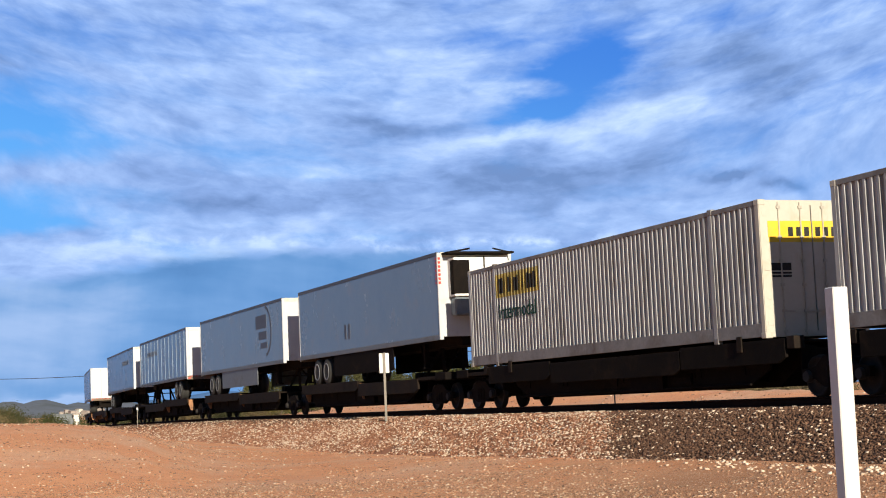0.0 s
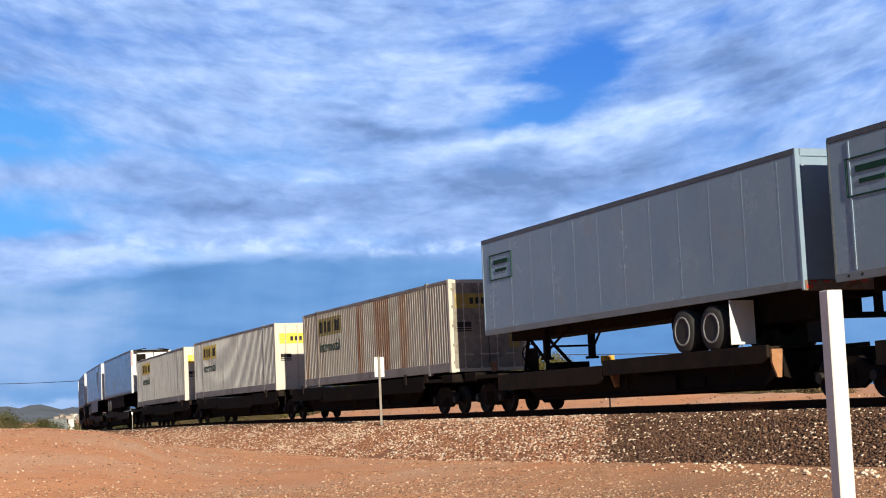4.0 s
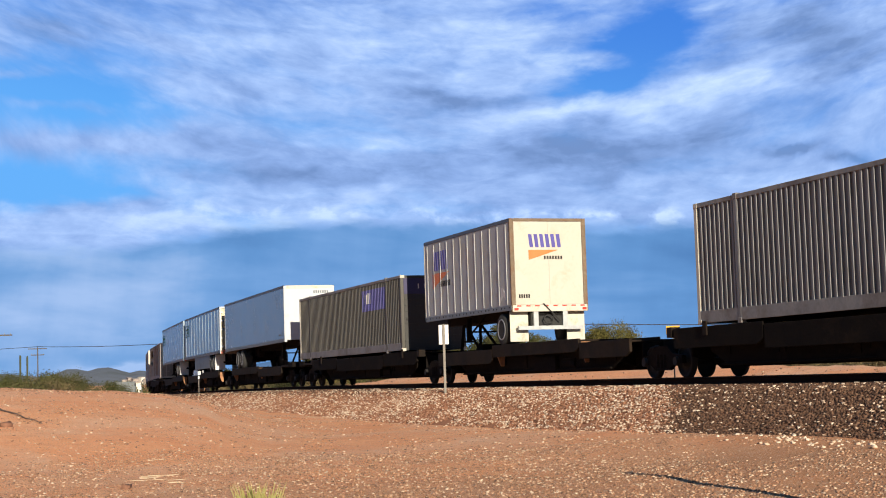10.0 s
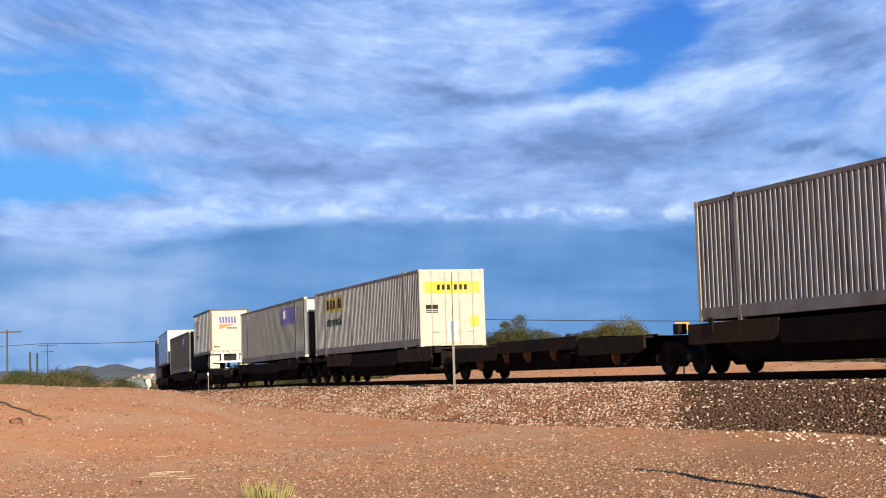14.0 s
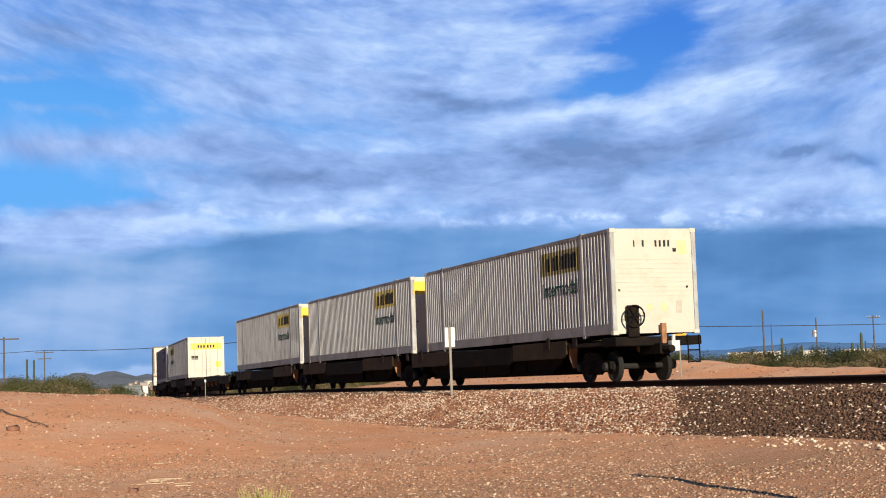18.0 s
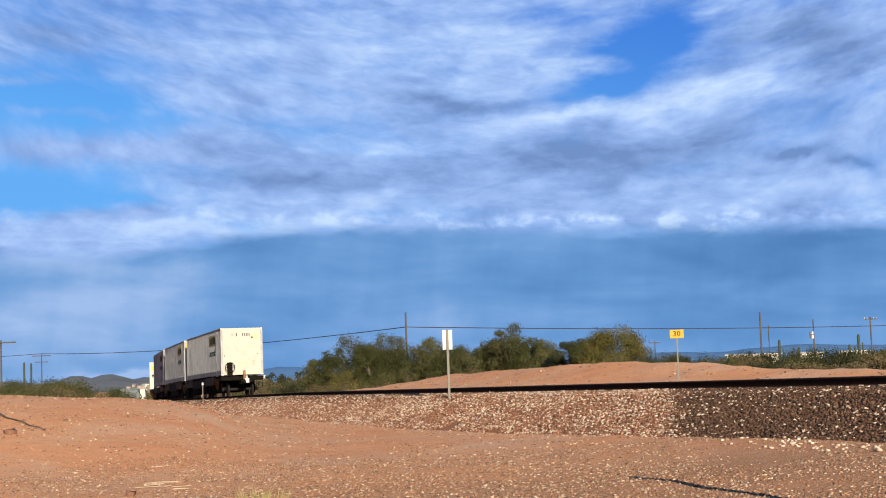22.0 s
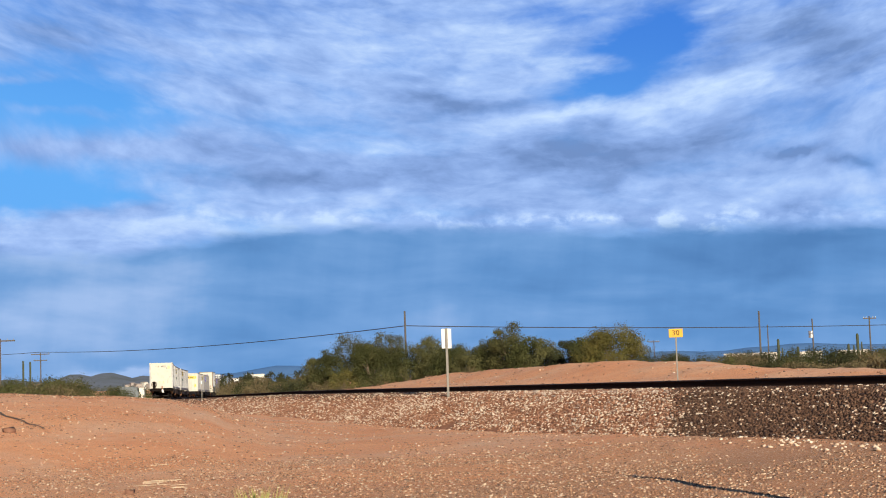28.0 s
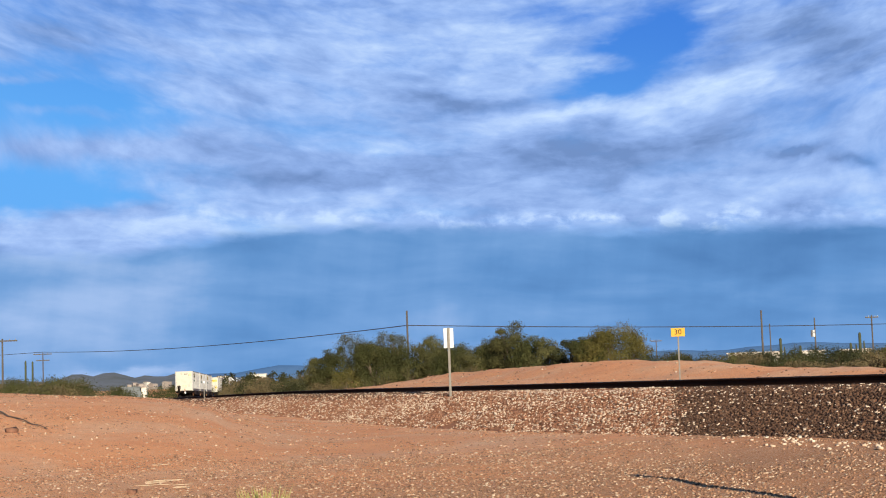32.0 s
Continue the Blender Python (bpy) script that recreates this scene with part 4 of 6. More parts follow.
    if logo == "plain_nose":
        bm = bmesh.new()
        for i in range(7):
            bx(bm, h + 0.02, h + 0.026, 0.22 + i * 0.115, 0.29 + i * 0.115, top - 0.40, top - 0.26)
        piece("number_mark", bm, M["logo_grey"], root)
        bm = bmesh.new()
        for a in ((-0.22, 0.42, top - 0.62, top - 0.605), (-0.22, 0.42, top - 0.96, top - 0.945), (-0.22, -0.205, top - 0.96, top - 0.605), (0.405, 0.42, top - 0.96, top - 0.605)):
            bx(bm, h + 0.02, h + 0.024, *a)
        piece("placard_frame", bm, M["skirt"], root)
        bm = text_mesh("53", 0.36, 0.002)
        bm.transform(Matrix.Translation((h - 0.50, -w - 0.004, bottom + 0.42)))
        bars(bm, h - 1.35, h - 0.85, bottom + 0.34, bottom + 0.42, -w, -1, 6, 0.3, 0.006)
        piece("number_mark", bm, M["logo_grey"], root)
    if reefer:
        nk = -1 if flip else 1
        rf = piece("cooling_unit", box(h + 0.01, h + 0.55, -0.95, 0.95, bottom + 1.35, top - 0.22, bevel=0.05, segs=2), M["white_paint"], root, "white cooling unit")
        piece("grille", box(h + 0.25, h + 0.56, *sorted((nk * 0.40, nk * 0.97)), bottom + 1.42, top - 0.30, bevel=0.02), M["grime_steel"], rf)
        piece("lower_cowl", box(h + 0.01, h + 0.45, -0.9, 0.9, bottom + 0.75, bottom + 1.34, bevel=0.05), M["skirt"], rf)
        bm = bmesh.new()
        for sy in (-1, 1):
            tube(bm, (h + 0.4, sy * 1.05, top - 0.05), (h + 0.62, sy * 0.4, top + 0.05), 0.03, n=6)
        bx(bm, h, h + 0.6, -1.15, 1.15, top - 0.10, top - 0.04)
        tube(bm, (h + 0.56, 0.1, bottom + 0.2), (h + 0.56, 0.1, top - 0.2), 0.025, n=6)
        piece("top_frame", bm, M["grime_steel"], rf)
        bm = bmesh.new()
        for i in range(7):
            bx(bm, h + 0.025, h + 0.03, *sorted((nk * (w - 0.09), nk * (w - 0.01))), top - 0.25 - i * 0.13, top - 0.17 - i * 0.13)
        piece("number_mark", bm, M["lamp_red"], root)
        bm = bmesh.new()
        for i in range(7):
            bx(bm, h - 0.18, h - 0.05, *sorted((nk * (w + 0.013), nk * (w + 0.018))), top - 0.25 - i * 0.13, top - 0.17 - i * 0.13)
        piece("number_mark", bm, M["lamp_red"], root)
    # running gear and landing legs
    ax = (-h + slide, -h + slide + 1.25) if length > 10 else (-h + 1.0,)
    for x in ax:
        for sy in (-1, 1):
            road_wheel(x, sy * 1.28, root)
    piece("axle_frame", box(-h + 0.5, -h + slide + 2.0 if length > 10 else -h + 1.8, -0.45, 0.45, bottom - 0.55, bottom - 0.1), M["grime_steel"], root)
    if length > 10:
        for x in ax:
            bm = bmesh.new()
            tube(bm, (x, -1.0, 1.66), (x, 1.0, 1.66), 0.075, n=10)
            for sy in (-1, 1):
                tube(bm, (x, sy * 0.74, 1.66), (x, sy * 0.66, 1.66), 0.21, n=12)
            piece("road_axle", bm, M["grime_steel"], root)
        for sy in (-1, 1):
            bm = bmesh.new()
            x0 = -h + slide
            poly_y(bm, ((x0 - 0.75, bottom), (x0 - 0.6, bottom - 0.36), (x0 + 0.35, bottom - 0.50), (x0 + 0.62, bottom - 0.62), (x0 + 0.9, bottom - 0.50), (x0 + 1.85, bottom - 0.36), (x0 + 2.0, bottom)), *sorted((sy * 0.46, sy * 0.60)))
            piece("suspension", bm, M["grime_steel"], root)
            piece("air_tank", box(-h + slide + 2.15, -h + slide + 2.9, *sorted((sy * 0.3, sy * 0.62)), bottom - 0.46, bottom - 0.06, bevel=0.06, segs=2), M["grime_steel"], root)
    if flap:
        for sy in (-1, 1):
            piece("mud_flap", box(-h + slide - 0.80, -h + slide - 0.77, *sorted((sy * 0.66, sy * 1.28)), 1.25, bottom - 0.02, bevel=0.008), flap if (sy > 0) != flip or logo == "ship" else M["rubber"], root)
    lx = h - 2.9
    for sy in (-1, 1):
        bm = bmesh.new()
        bx(bm, lx - 0.08, lx + 0.08, *sorted((sy * 0.62, sy * 0.78)), 1.45, bottom)
        bx(bm, lx - 0.14, lx + 0.14, *sorted((sy * 0.56, sy * 0.84)), 1.38, 1.45)
        tube(bm, (lx, sy * 0.7, 1.6), (lx - 1.1, sy * 0.5, bottom), 0.035, n=6)
        tube(bm, (lx, 0, 1.75), (lx, sy * 0.7, 1.75), 0.03, n=6)
        piece("landing_leg", bm, M["grime_steel"], root)
    TURN[0] = None
    on_line(root, center - length * 0.37, center + length * 0.37)
    return root


M["cont_rail"] = surf("cont_rail", (0.168, 0.168, 0.168), (0.252, 0.252, 0.244), 0.6, scale=2, bump=0.1, grime=(0.101, 0.076, 0.059), grime_amt=0.5)
M["galv_dirty"] = surf("galv_dirty", (0.336, 0.311, 0.260), (0.462, 0.428, 0.361), 0.6, 0.2, scale=4, bump=0.1)
M["cap_steel"] = surf("cap_steel", (0.008, 0.007, 0.006), (0.018, 0.015, 0.012), 0.8, 0.0, scale=6)
M["rib_grey"] = surf("rib_grey", (0.25, 0.255, 0.265), (0.38, 0.385, 0.39), 0.5, scale=0.9, bump=0.05, stretch=(6, 1, 0.5), grime=(0.109, 0.097, 0.084), grime_amt=0.5, grime_scale=1.2)
M["rib_slate"] = surf("rib_slate", (0.125, 0.125, 0.13), (0.19, 0.19, 0.195), 0.5, scale=0.9, bump=0.05, stretch=(6, 1, 0.5), grime=(0.085, 0.08, 0.075), grime_amt=0.5, grime_scale=1.2)
M["rib_white"] = surf("rib_white", (0.30, 0.31, 0.315), (0.43, 0.44, 0.44), 0.48, scale=0.9, bump=0.05, stretch=(6, 1, 0.5), grime=(0.168, 0.151, 0.130), grime_amt=0.45, grime_scale=1.2)
M["rib_rust"] = surf("rib_rust", (0.29, 0.275, 0.245), (0.40, 0.385, 0.35), 0.7, scale=0.9, bump=0.05, stretch=(4, 1, 0.25), grime=(0.19, 0.10, 0.05), grime_amt=0.28, grime_scale=0.36)
M["rust_streak"] = surf("rust_streak", (0.16, 0.070, 0.034), (0.27, 0.150, 0.085), 0.85, scale=1.1, bump=0.1, stretch=(5, 1, 0.3), grime=(0.34, 0.31, 0.27), grime_amt=0.85, grime_scale=0.9, spec=0.2)
M["rib_taupe"] = surf("rib_taupe", (0.062, 0.060, 0.053), (0.098, 0.094, 0.084), 0.65, scale=0.9, bump=0.05, stretch=(6, 1, 0.5), grime=(0.06, 0.055, 0.045), grime_amt=0.5)
M["cream"] = surf("cream", (0.44, 0.418, 0.355), (0.485, 0.462, 0.40), 0.55, scale=1.2, bump=0.04, grime=(0.42, 0.355, 0.265), grime_amt=0.30, grime_scale=1.6)
M["patch_yellow"] = surf("patch_yellow", (0.50, 0.43, 0.22), (0.56, 0.49, 0.28), 0.6, scale=3, bump=0.03)
# cream doors darkened for the shadow on them, with some dirt over it
M["door_shade_dirt"] = surf("door_shade_dirt", (0.16, 0.145, 0.12), (0.24, 0.22, 0.18), 0.7, scale=1.2, bump=0.05, grime=(0.09, 0.075, 0.06), grime_amt=0.5, grime_scale=1.6)
M["navy"] = surf("navy", (0.018, 0.016, 0.060), (0.028, 0.025, 0.09), 0.5, scale=1.2, bump=0.03)
M["slate"] = surf("slate", (0.022, 0.022, 0.021), (0.036, 0.036, 0.034), 0.6, scale=1.2, bump=0.05)
M["violet"] = surf("violet", (0.045, 0.04, 0.22), (0.06, 0.055, 0.28), 0.5, scale=1.2, bump=0.03)
M["yellow"] = surf("yellow", (0.655, 0.420, 0.017), (0.714, 0.487, 0.034), 0.55, scale=2, bump=0.03, grime=(0.504, 0.353, 0.084), grime_amt=0.3)
M["yellow_dull"] = surf("yellow_dull", (0.30, 0.225, 0.035), (0.38, 0.29, 0.05), 0.6, scale=2, bump=0.03, grime=(0.17, 0.135, 0.05), grime_amt=0.5)
M["yellow_olive"] = surf("yellow_olive", (0.15, 0.125, 0.045), (0.21, 0.175, 0.07), 0.7, scale=2, bump=0.03, grime=(0.10, 0.09, 0.05), grime_amt=0.5)
M["ink"] = surf("ink", (0.02, 0.02, 0.02), (0.04, 0.04, 0.04), 0.9, scale=4, bump=0, spec=0.1)
M["ink_green"] = surf("ink_green", (0.010, 0.045, 0.036), (0.02, 0.065, 0.052), 0.9, scale=4, bump=0, spec=0.1)
M["ink_pale"] = surf("ink_pale", (0.48, 0.48, 0.48), (0.56, 0.56, 0.56), 0.6, scale=4, bump=0)
# van sides are white; blue-grey sky shade is mixed into these two colours
M["trailer_white_shade"] = surf("trailer_white_shade", (0.170, 0.245, 0.335), (0.200, 0.280, 0.37), 0.24, scale=0.6, bump=0.02, grime=(0.24, 0.27, 0.31), grime_amt=0.3, grime_scale=0.7)
M["trailer_pale_shade"] = surf("trailer_pale_shade", (0.182, 0.262, 0.345), (0.225, 0.308, 0.39), 0.24, scale=0.6, bump=0.02, grime=(0.23, 0.27, 0.31), grime_amt=0.35, grime_scale=0.7)
M["trailer_cream"] = surf("trailer_cream", (0.33, 0.35, 0.35), (0.40, 0.42, 0.42), 0.5, scale=0.8, bump=0.03, grime=(0.302, 0.277, 0.235), grime_amt=0.4, grime_scale=1.0)
M["end_white"] = surf("end_white", (0.44, 0.465, 0.485), (0.49, 0.515, 0.53), 0.5, scale=1, bump=0.02, grime=(0.42, 0.40, 0.36), grime_amt=0.2)
M["white_dirty"] = surf("white_dirty", (0.504, 0.470, 0.395), (0.588, 0.554, 0.470), 0.6, scale=2, bump=0.05, grime=(0.302, 0.227, 0.143), grime_amt=0.4, grime_scale=2)
M["trailer_rail"] = surf("trailer_rail", (0.060, 0.066, 0.075), (0.11, 0.12, 0.13), 0.45, 0.3, scale=3, bump=0.1)
M["rust_frame"] = surf("rust_frame", (0.12, 0.085, 0.055), (0.22, 0.17, 0.12), 0.8, scale=3, bump=0.2, grime=(0.13, 0.055, 0.025), grime_amt=0.55, grime_scale=3)
M["steel_door"] = surf("steel_door", (0.30, 0.28, 0.21), (0.42, 0.39, 0.30), 0.28, 0.9, scale=1.5, bump=0.05)
M["skirt"] = surf("skirt", (0.13, 0.16, 0.185), (0.18, 0.21, 0.235), 0.5, scale=1, bump=0.03, grime=(0.12, 0.13, 0.135), grime_amt=0.4)
M["rubber"] = surf("rubber", (0.016, 0.016, 0.016), (0.03, 0.03, 0.029), 0.85, scale=8, bump=0.2)
M["flap_white"] = surf("flap_white", (0.588, 0.588, 0.580), (0.672, 0.672, 0.664), 0.6, scale=3, bump=0.05)
M["rim_pale"] = surf("rim_pale", (0.15, 0.155, 0.16), (0.25, 0.255, 0.26), 0.5, scale=5, bump=0.1)
M["lamp_red"] = surf("lamp_red", (0.40, 0.03, 0.02), (0.5, 0.05, 0.03), 0.35, scale=5, bump=0)
M["logo_blue"] = surf("logo_blue", (0.055, 0.045, 0.24), (0.07, 0.06, 0.30), 0.5, scale=3, bump=0)
M["logo_orange"] = surf("logo_orange", (0.60, 0.145, 0.03), (0.66, 0.18, 0.045), 0.5, scale=3, bump=0)
M["logo_grey"] = surf("logo_grey", (0.055, 0.07, 0.10), (0.09, 0.11, 0.14), 0.5, scale=3, bump=0)


def build_train():
    joints = ((2.05, 19.3, 36.6, 53.75, 71.35, 89.2), (92.6, 110.6, 128.6, 146.7), (150.6, 167.4, 184.8, 202.4), (206.0, 224.0, 242.0, 260.05), (263.6, 281.0, 299.3, 317.2), (320.8, 338.5, 356.5, 374.0))
    loads = (("container", "container", "container", "empty", "container"), ("container", "trailer", "container"), ("trailer", "trailer", "trailer"), ("container",) * 3, ("trailer",) * 3, ("trailer", "empty", "trailer"))
    hitches = {110.6: 1, 150.6: -1, 167.4: 1, 184.8: 1, 263.6: -1, 281.0: -1, 299.3: 1, 320.8: -1, 356.5: 1}
    wheels = {2.05: -1, 184.8: 1}
    for js, ls in zip(joints, loads):
        for u in js:
            bogie(u)
        for a, b, kind in zip(js, js[1:], ls):
            k = hitches.get(a, 0) if kind == "trailer" else 0
            e = (b - a) / 2 - 0.35
            deck = (-e + 4.2, -e + 11.0) if a == 110.6 else ((-e + 2.0, -e + 9.4) if k > 0 else ((e - 9.4, e - 2.0) if k < 0 else None))
            platform(a, b, kind, tail=(2.15 if a == 2.05 else 1.3) if a == js[0] else 0.0, nose=1.3 if b == js[-1] else 0.0, wheel=wheels.get(a, 0), hitch=k, deck=deck)
    c = HL
    container(0.0 + c, M["rib_white"], M["cream"], M["cream"], None, M["yellow_olive"], "Intermodal", True, "grey-white ribbed container with a cream blank end, last on the train")
    container(17.85 + c, M["rib_white"], M["cream"], M["cream"], M["yellow"], M["yellow_dull"], "Intermodal", True, "grey-white ribbed freight container with a dull yellow logo field")
    container(35.75 + c, M["rib_grey"], M["cream"], M["cream"], M["yellow"], M["yellow_dull"], "Intermodal", True, "weathered grey ribbed freight container with a dull yellow logo field")
    container(73.8 + c, M["rib_grey"], M["cream"], M["cream"], M["yellow"], M["yellow_dull"], "Intermodal", False, "grey ribbed container with cream doors and a yellow band")
    # white head strip paints in the sun above a shadow line on this end
    container(91.9 + c, M["rib_slate"], M["cream"], M["slate"], None, M["violet"], None, True, "grey ribbed container with a violet logo field", head=M["end_white"])
    container(131.55 + c, M["rib_taupe"], M["cream"], M["slate"], None, M["violet"], None, True, "dark taupe ribbed container with a violet logo field and navy end")
    container(204.7 + c, M["rib_rust"], M["cream"], M["door_shade_dirt"], M["yellow_dull"], M["yellow_olive"], "Intermodal", False, "rust-streaked ribbed container with a faded logo field")
    container(225.2 + c, M["rib_white"], M["cream"], M["cream"], M["yellow"], M["yellow_dull"], "Intermodal", False, "pale grey ribbed container, cream doors with a yellow band")
    container(243.9 + c, M["rib_white"], M["cream"], M["cream"], M["yellow"], M["yellow_dull"], "Intermodal", False, "pale grey ribbed container, cream doors with a yellow band")
    trailer(120.1 + 4.25, M["trailer_cream"], M["cream"], 8.5, False, "short white van trailer, rust-edged, with orange wedge logo", ribs=12, logo="ship", rust=True, top=5.13, slide=1.05, flap=M["white_dirty"])
    trailer(150.75 + 8.0, M["trailer_white_shade"], M["end_white"], 16.0, True, "plain white van trailer riding nose to the rear", slide=3.6, logo="plain_nose")
    trailer(168.6 + 8.0, M["trailer_pale_shade"], M["steel_door"], 16.0, False, "pale van trailer with seams, steel doors and side skirt", ribs=12, skirt=True, flap=M["flap_white"], logo="box", edge=M["end_white"], slide=3.0)
    trailer(185.7 + 8.1, M["trailer_pale_shade"], M["trailer_pale_shade"], 16.2, False, "smooth pale van trailer with white mud flaps", ribs=12, seam=0.002, flap=M["flap_white"], logo="box", slide=3.6)
    trailer(262.6 + 8.05, M["trailer_white_shade"], M["end_white"], 16.1, True, "white cooled van trailer with a refrigeration unit", logo="marks", reefer=True, skirt="dark")
    trailer(281.3 + 8.1, M["trailer_pale_shade"], M["end_white"], 16.2, True, "pale van trailer with a dark arc logo and skirt", ribs=0, logo="arc", skirt=True)
    trailer(301.2 + 8.1, M["trailer_white_shade"], M["end_white"], 16.2, False, "white seamed van trailer on a railcar", ribs=13, logo="name")
    trailer(320.6 + 8.1, M["trailer_pale_shade"], M["end_white"], 16.2, True, "pale van trailer riding nose to the rear", logo="name")
    trailer(356.2 + 8.1, M["trailer_white_shade"], M["end_white"], 16.2, False, "white van trailer with bright rear doors")


build_train()


# ---- signs and posts beside the line ----
M["post_grey"] = surf("post_grey", (0.17, 0.155, 0.135), (0.25, 0.23, 0.20), 0.8, scale=6, bump=0.1)


def white_post():
    root = tagged(new("marker_post"), "tall square white painted wooden post by the road", "post")
    z0 = ground_z(4.90, 16.28)
    part("post", box(-0.09, 0.09, -0.09, 0.09, -0.4, EYE + 0.99 - z0, bevel=0.012), M["white_paint"], root)
    root.matrix_basis = pose(4.90, 16.28, z0, 0, 0, 14)


def mile_sign():
    """Stands on the shoulder of the bank, with its back to the road."""
    p = line(49.6, -2.15)
    z0 = p.z + bank_height(-2.15)
    root = tagged(new("trackside_sign"), "narrow white trackside sign plate on a galvanized post", "sign")
    top = EYE + 0.0296 * 52.4 - z0
    part("post", box(-0.04, 0.04, -0.03, 0.03, -0.3, top + 0.02, bevel=0.006), M["post_grey"], root)
    part("plate", box(-0.165, 0.165, 0.032, 0.045, top - 0.66, top, bevel=0.005), M["white_paint"], root)
    root.matrix_basis = pose(p.x, p.y, z0, 0, 0, 3)


def short_marker():
    p = line(97.0, -2.2)
    z0 = p.z + bank_height(-2.2)
    root = tagged(new("trackside_marker"), "thin short white-topped trackside marker post", "post")
    part("post", box(-0.022, 0.022, -0.022, 0.022, -0.3, 1.25, bevel=0.005), M["post_grey"], root)
    part("cap", box(-0.05, 0.05, -0.045, -0.032, 1.10, 1.26, bevel=0.004), M["galv"], root)
    root.matrix_basis = pose(p.x, p.y, z0, 0, 0, 10)


white_post()


# ---- stones, ties ----
M["stone_pink"] = surf("stone_pink", (0.34, 0.18, 0.12), (0.40, 0.22, 0.15), 0.9, scale=9, bump=0, island=((0.264, 0.114, 0.062), (0.390, 0.195, 0.115), (0.176, 0.075, 0.041), (0.330, 0.155, 0.087), (0.200, 0.087, 0.048), (0.290, 0.132, 0.072), (0.120, 0.054, 0.032), (0.440, 0.260, 0.170)), spec=0.2)
M["stone_dark"] = surf("stone_dark", (0.13, 0.08, 0.058), (0.17, 0.105, 0.075), 0.9, scale=9, bump=0, island=((0.104, 0.050, 0.029), (0.148, 0.078, 0.047), (0.054, 0.028, 0.018), (0.168, 0.095, 0.058), (0.112, 0.058, 0.035), (0.070, 0.036, 0.023), (0.128, 0.067, 0.041), (0.080, 0.042, 0.026), (0.200, 0.122, 0.080)), spec=0.2)
M["stone_pale"] = surf("stone_pale", (0.58, 0.45, 0.34), (0.66, 0.54, 0.43), 0.9, scale=9, bump=0, island=((0.600, 0.470, 0.350), (0.680, 0.570, 0.455), (0.480, 0.345, 0.245), (0.560, 0.425, 0.315)), spec=0.2)
M["stone_soil"] = surf("stone_soil", (0.40, 0.25, 0.16), (0.48, 0.31, 0.21), 0.9, scale=9, bump=0, island=((0.470, 0.320, 0.215), (0.300, 0.155, 0.090), (0.140, 0.068, 0.041), (0.240, 0.120, 0.068), (0.340, 0.180, 0.104), (0.105, 0.054, 0.034), (0.400, 0.235, 0.145), (0.190, 0.094, 0.056), (0.610, 0.480, 0.350), (0.240, 0.120, 0.070)), spec=0.2)
M["stone_brown"] = surf("stone_brown", (0.16, 0.08, 0.05), (0.24, 0.12, 0.08), 0.9, scale=6, bump=0.4, spec=0.2)

CUBE = np.array([(-1, -1, -1), (1, -1, -1), (1, 1, -1), (-1, 1, -1), (-1, -1, 1), (1, -1, 1), (1, 1, 1), (-1, 1, 1)], float)
CUBE_FACES = np.array([(3, 2, 1, 0), (4, 5, 6, 7), (0, 1, 5, 4), (1, 2, 6, 5), (2, 3, 7, 6), (3, 0, 4, 7)])


def stone_field(name, places, sizes, material, seed, flat=0.65, label="", category="", parent=None):
    """Angular stones: warped, turned blocks with their edges pulled in, one mesh."""
    rng = np.random.default_rng(seed)
    n = len(places)
    v = np.repeat(CUBE[None], n, 0) * rng.uniform(0.45, 1.0, (n, 8, 3))
    v *= np.asarray(sizes)[:, None, None] * 0.5 * rng.uniform(0.7, 1.3, (n, 1, 3)) * np.array((1.15, 1.15, flat))
    a, b = rng.uniform(0, 6.283, n), rng.uniform(-0.5, 0.5, n)
    ca, sa, cb, sb = np.cos(a), np.sin(a), np.cos(b), np.sin(b)
    x, y, z = v[..., 0], v[..., 1], v[..., 2]
    y, z = y * cb[:, None] - z * sb[:, None], y * sb[:, None] + z * cb[:, None]
    x, y = x * ca[:, None] - y * sa[:, None], x * sa[:, None] + y * ca[:, None]
    v = np.stack((x, y, z), -1) + np.asarray(places)[:, None, :]
    f = (CUBE_FACES[None] + 8 * np.arange(n)[:, None, None]).reshape(-1, 4)
    me = bpy.data.meshes.new(name)
    me.vertices.add(8 * n)
    me.vertices.foreach_set("co", v.reshape(-1))
    me.loops.add(24 * n)
    me.loops.foreach_set("vertex_index", f.reshape(-1))
    me.polygons.add(6 * n)
    me.polygons.foreach_set("loop_start", np.arange(0, 24 * n, 4))
    me.update(calc_edges=True)
    me.materials.append(material)
    ob = new(name, me)
    ob.parent = parent
    tagged(ob, label, category, kind="stuff")
    return ob


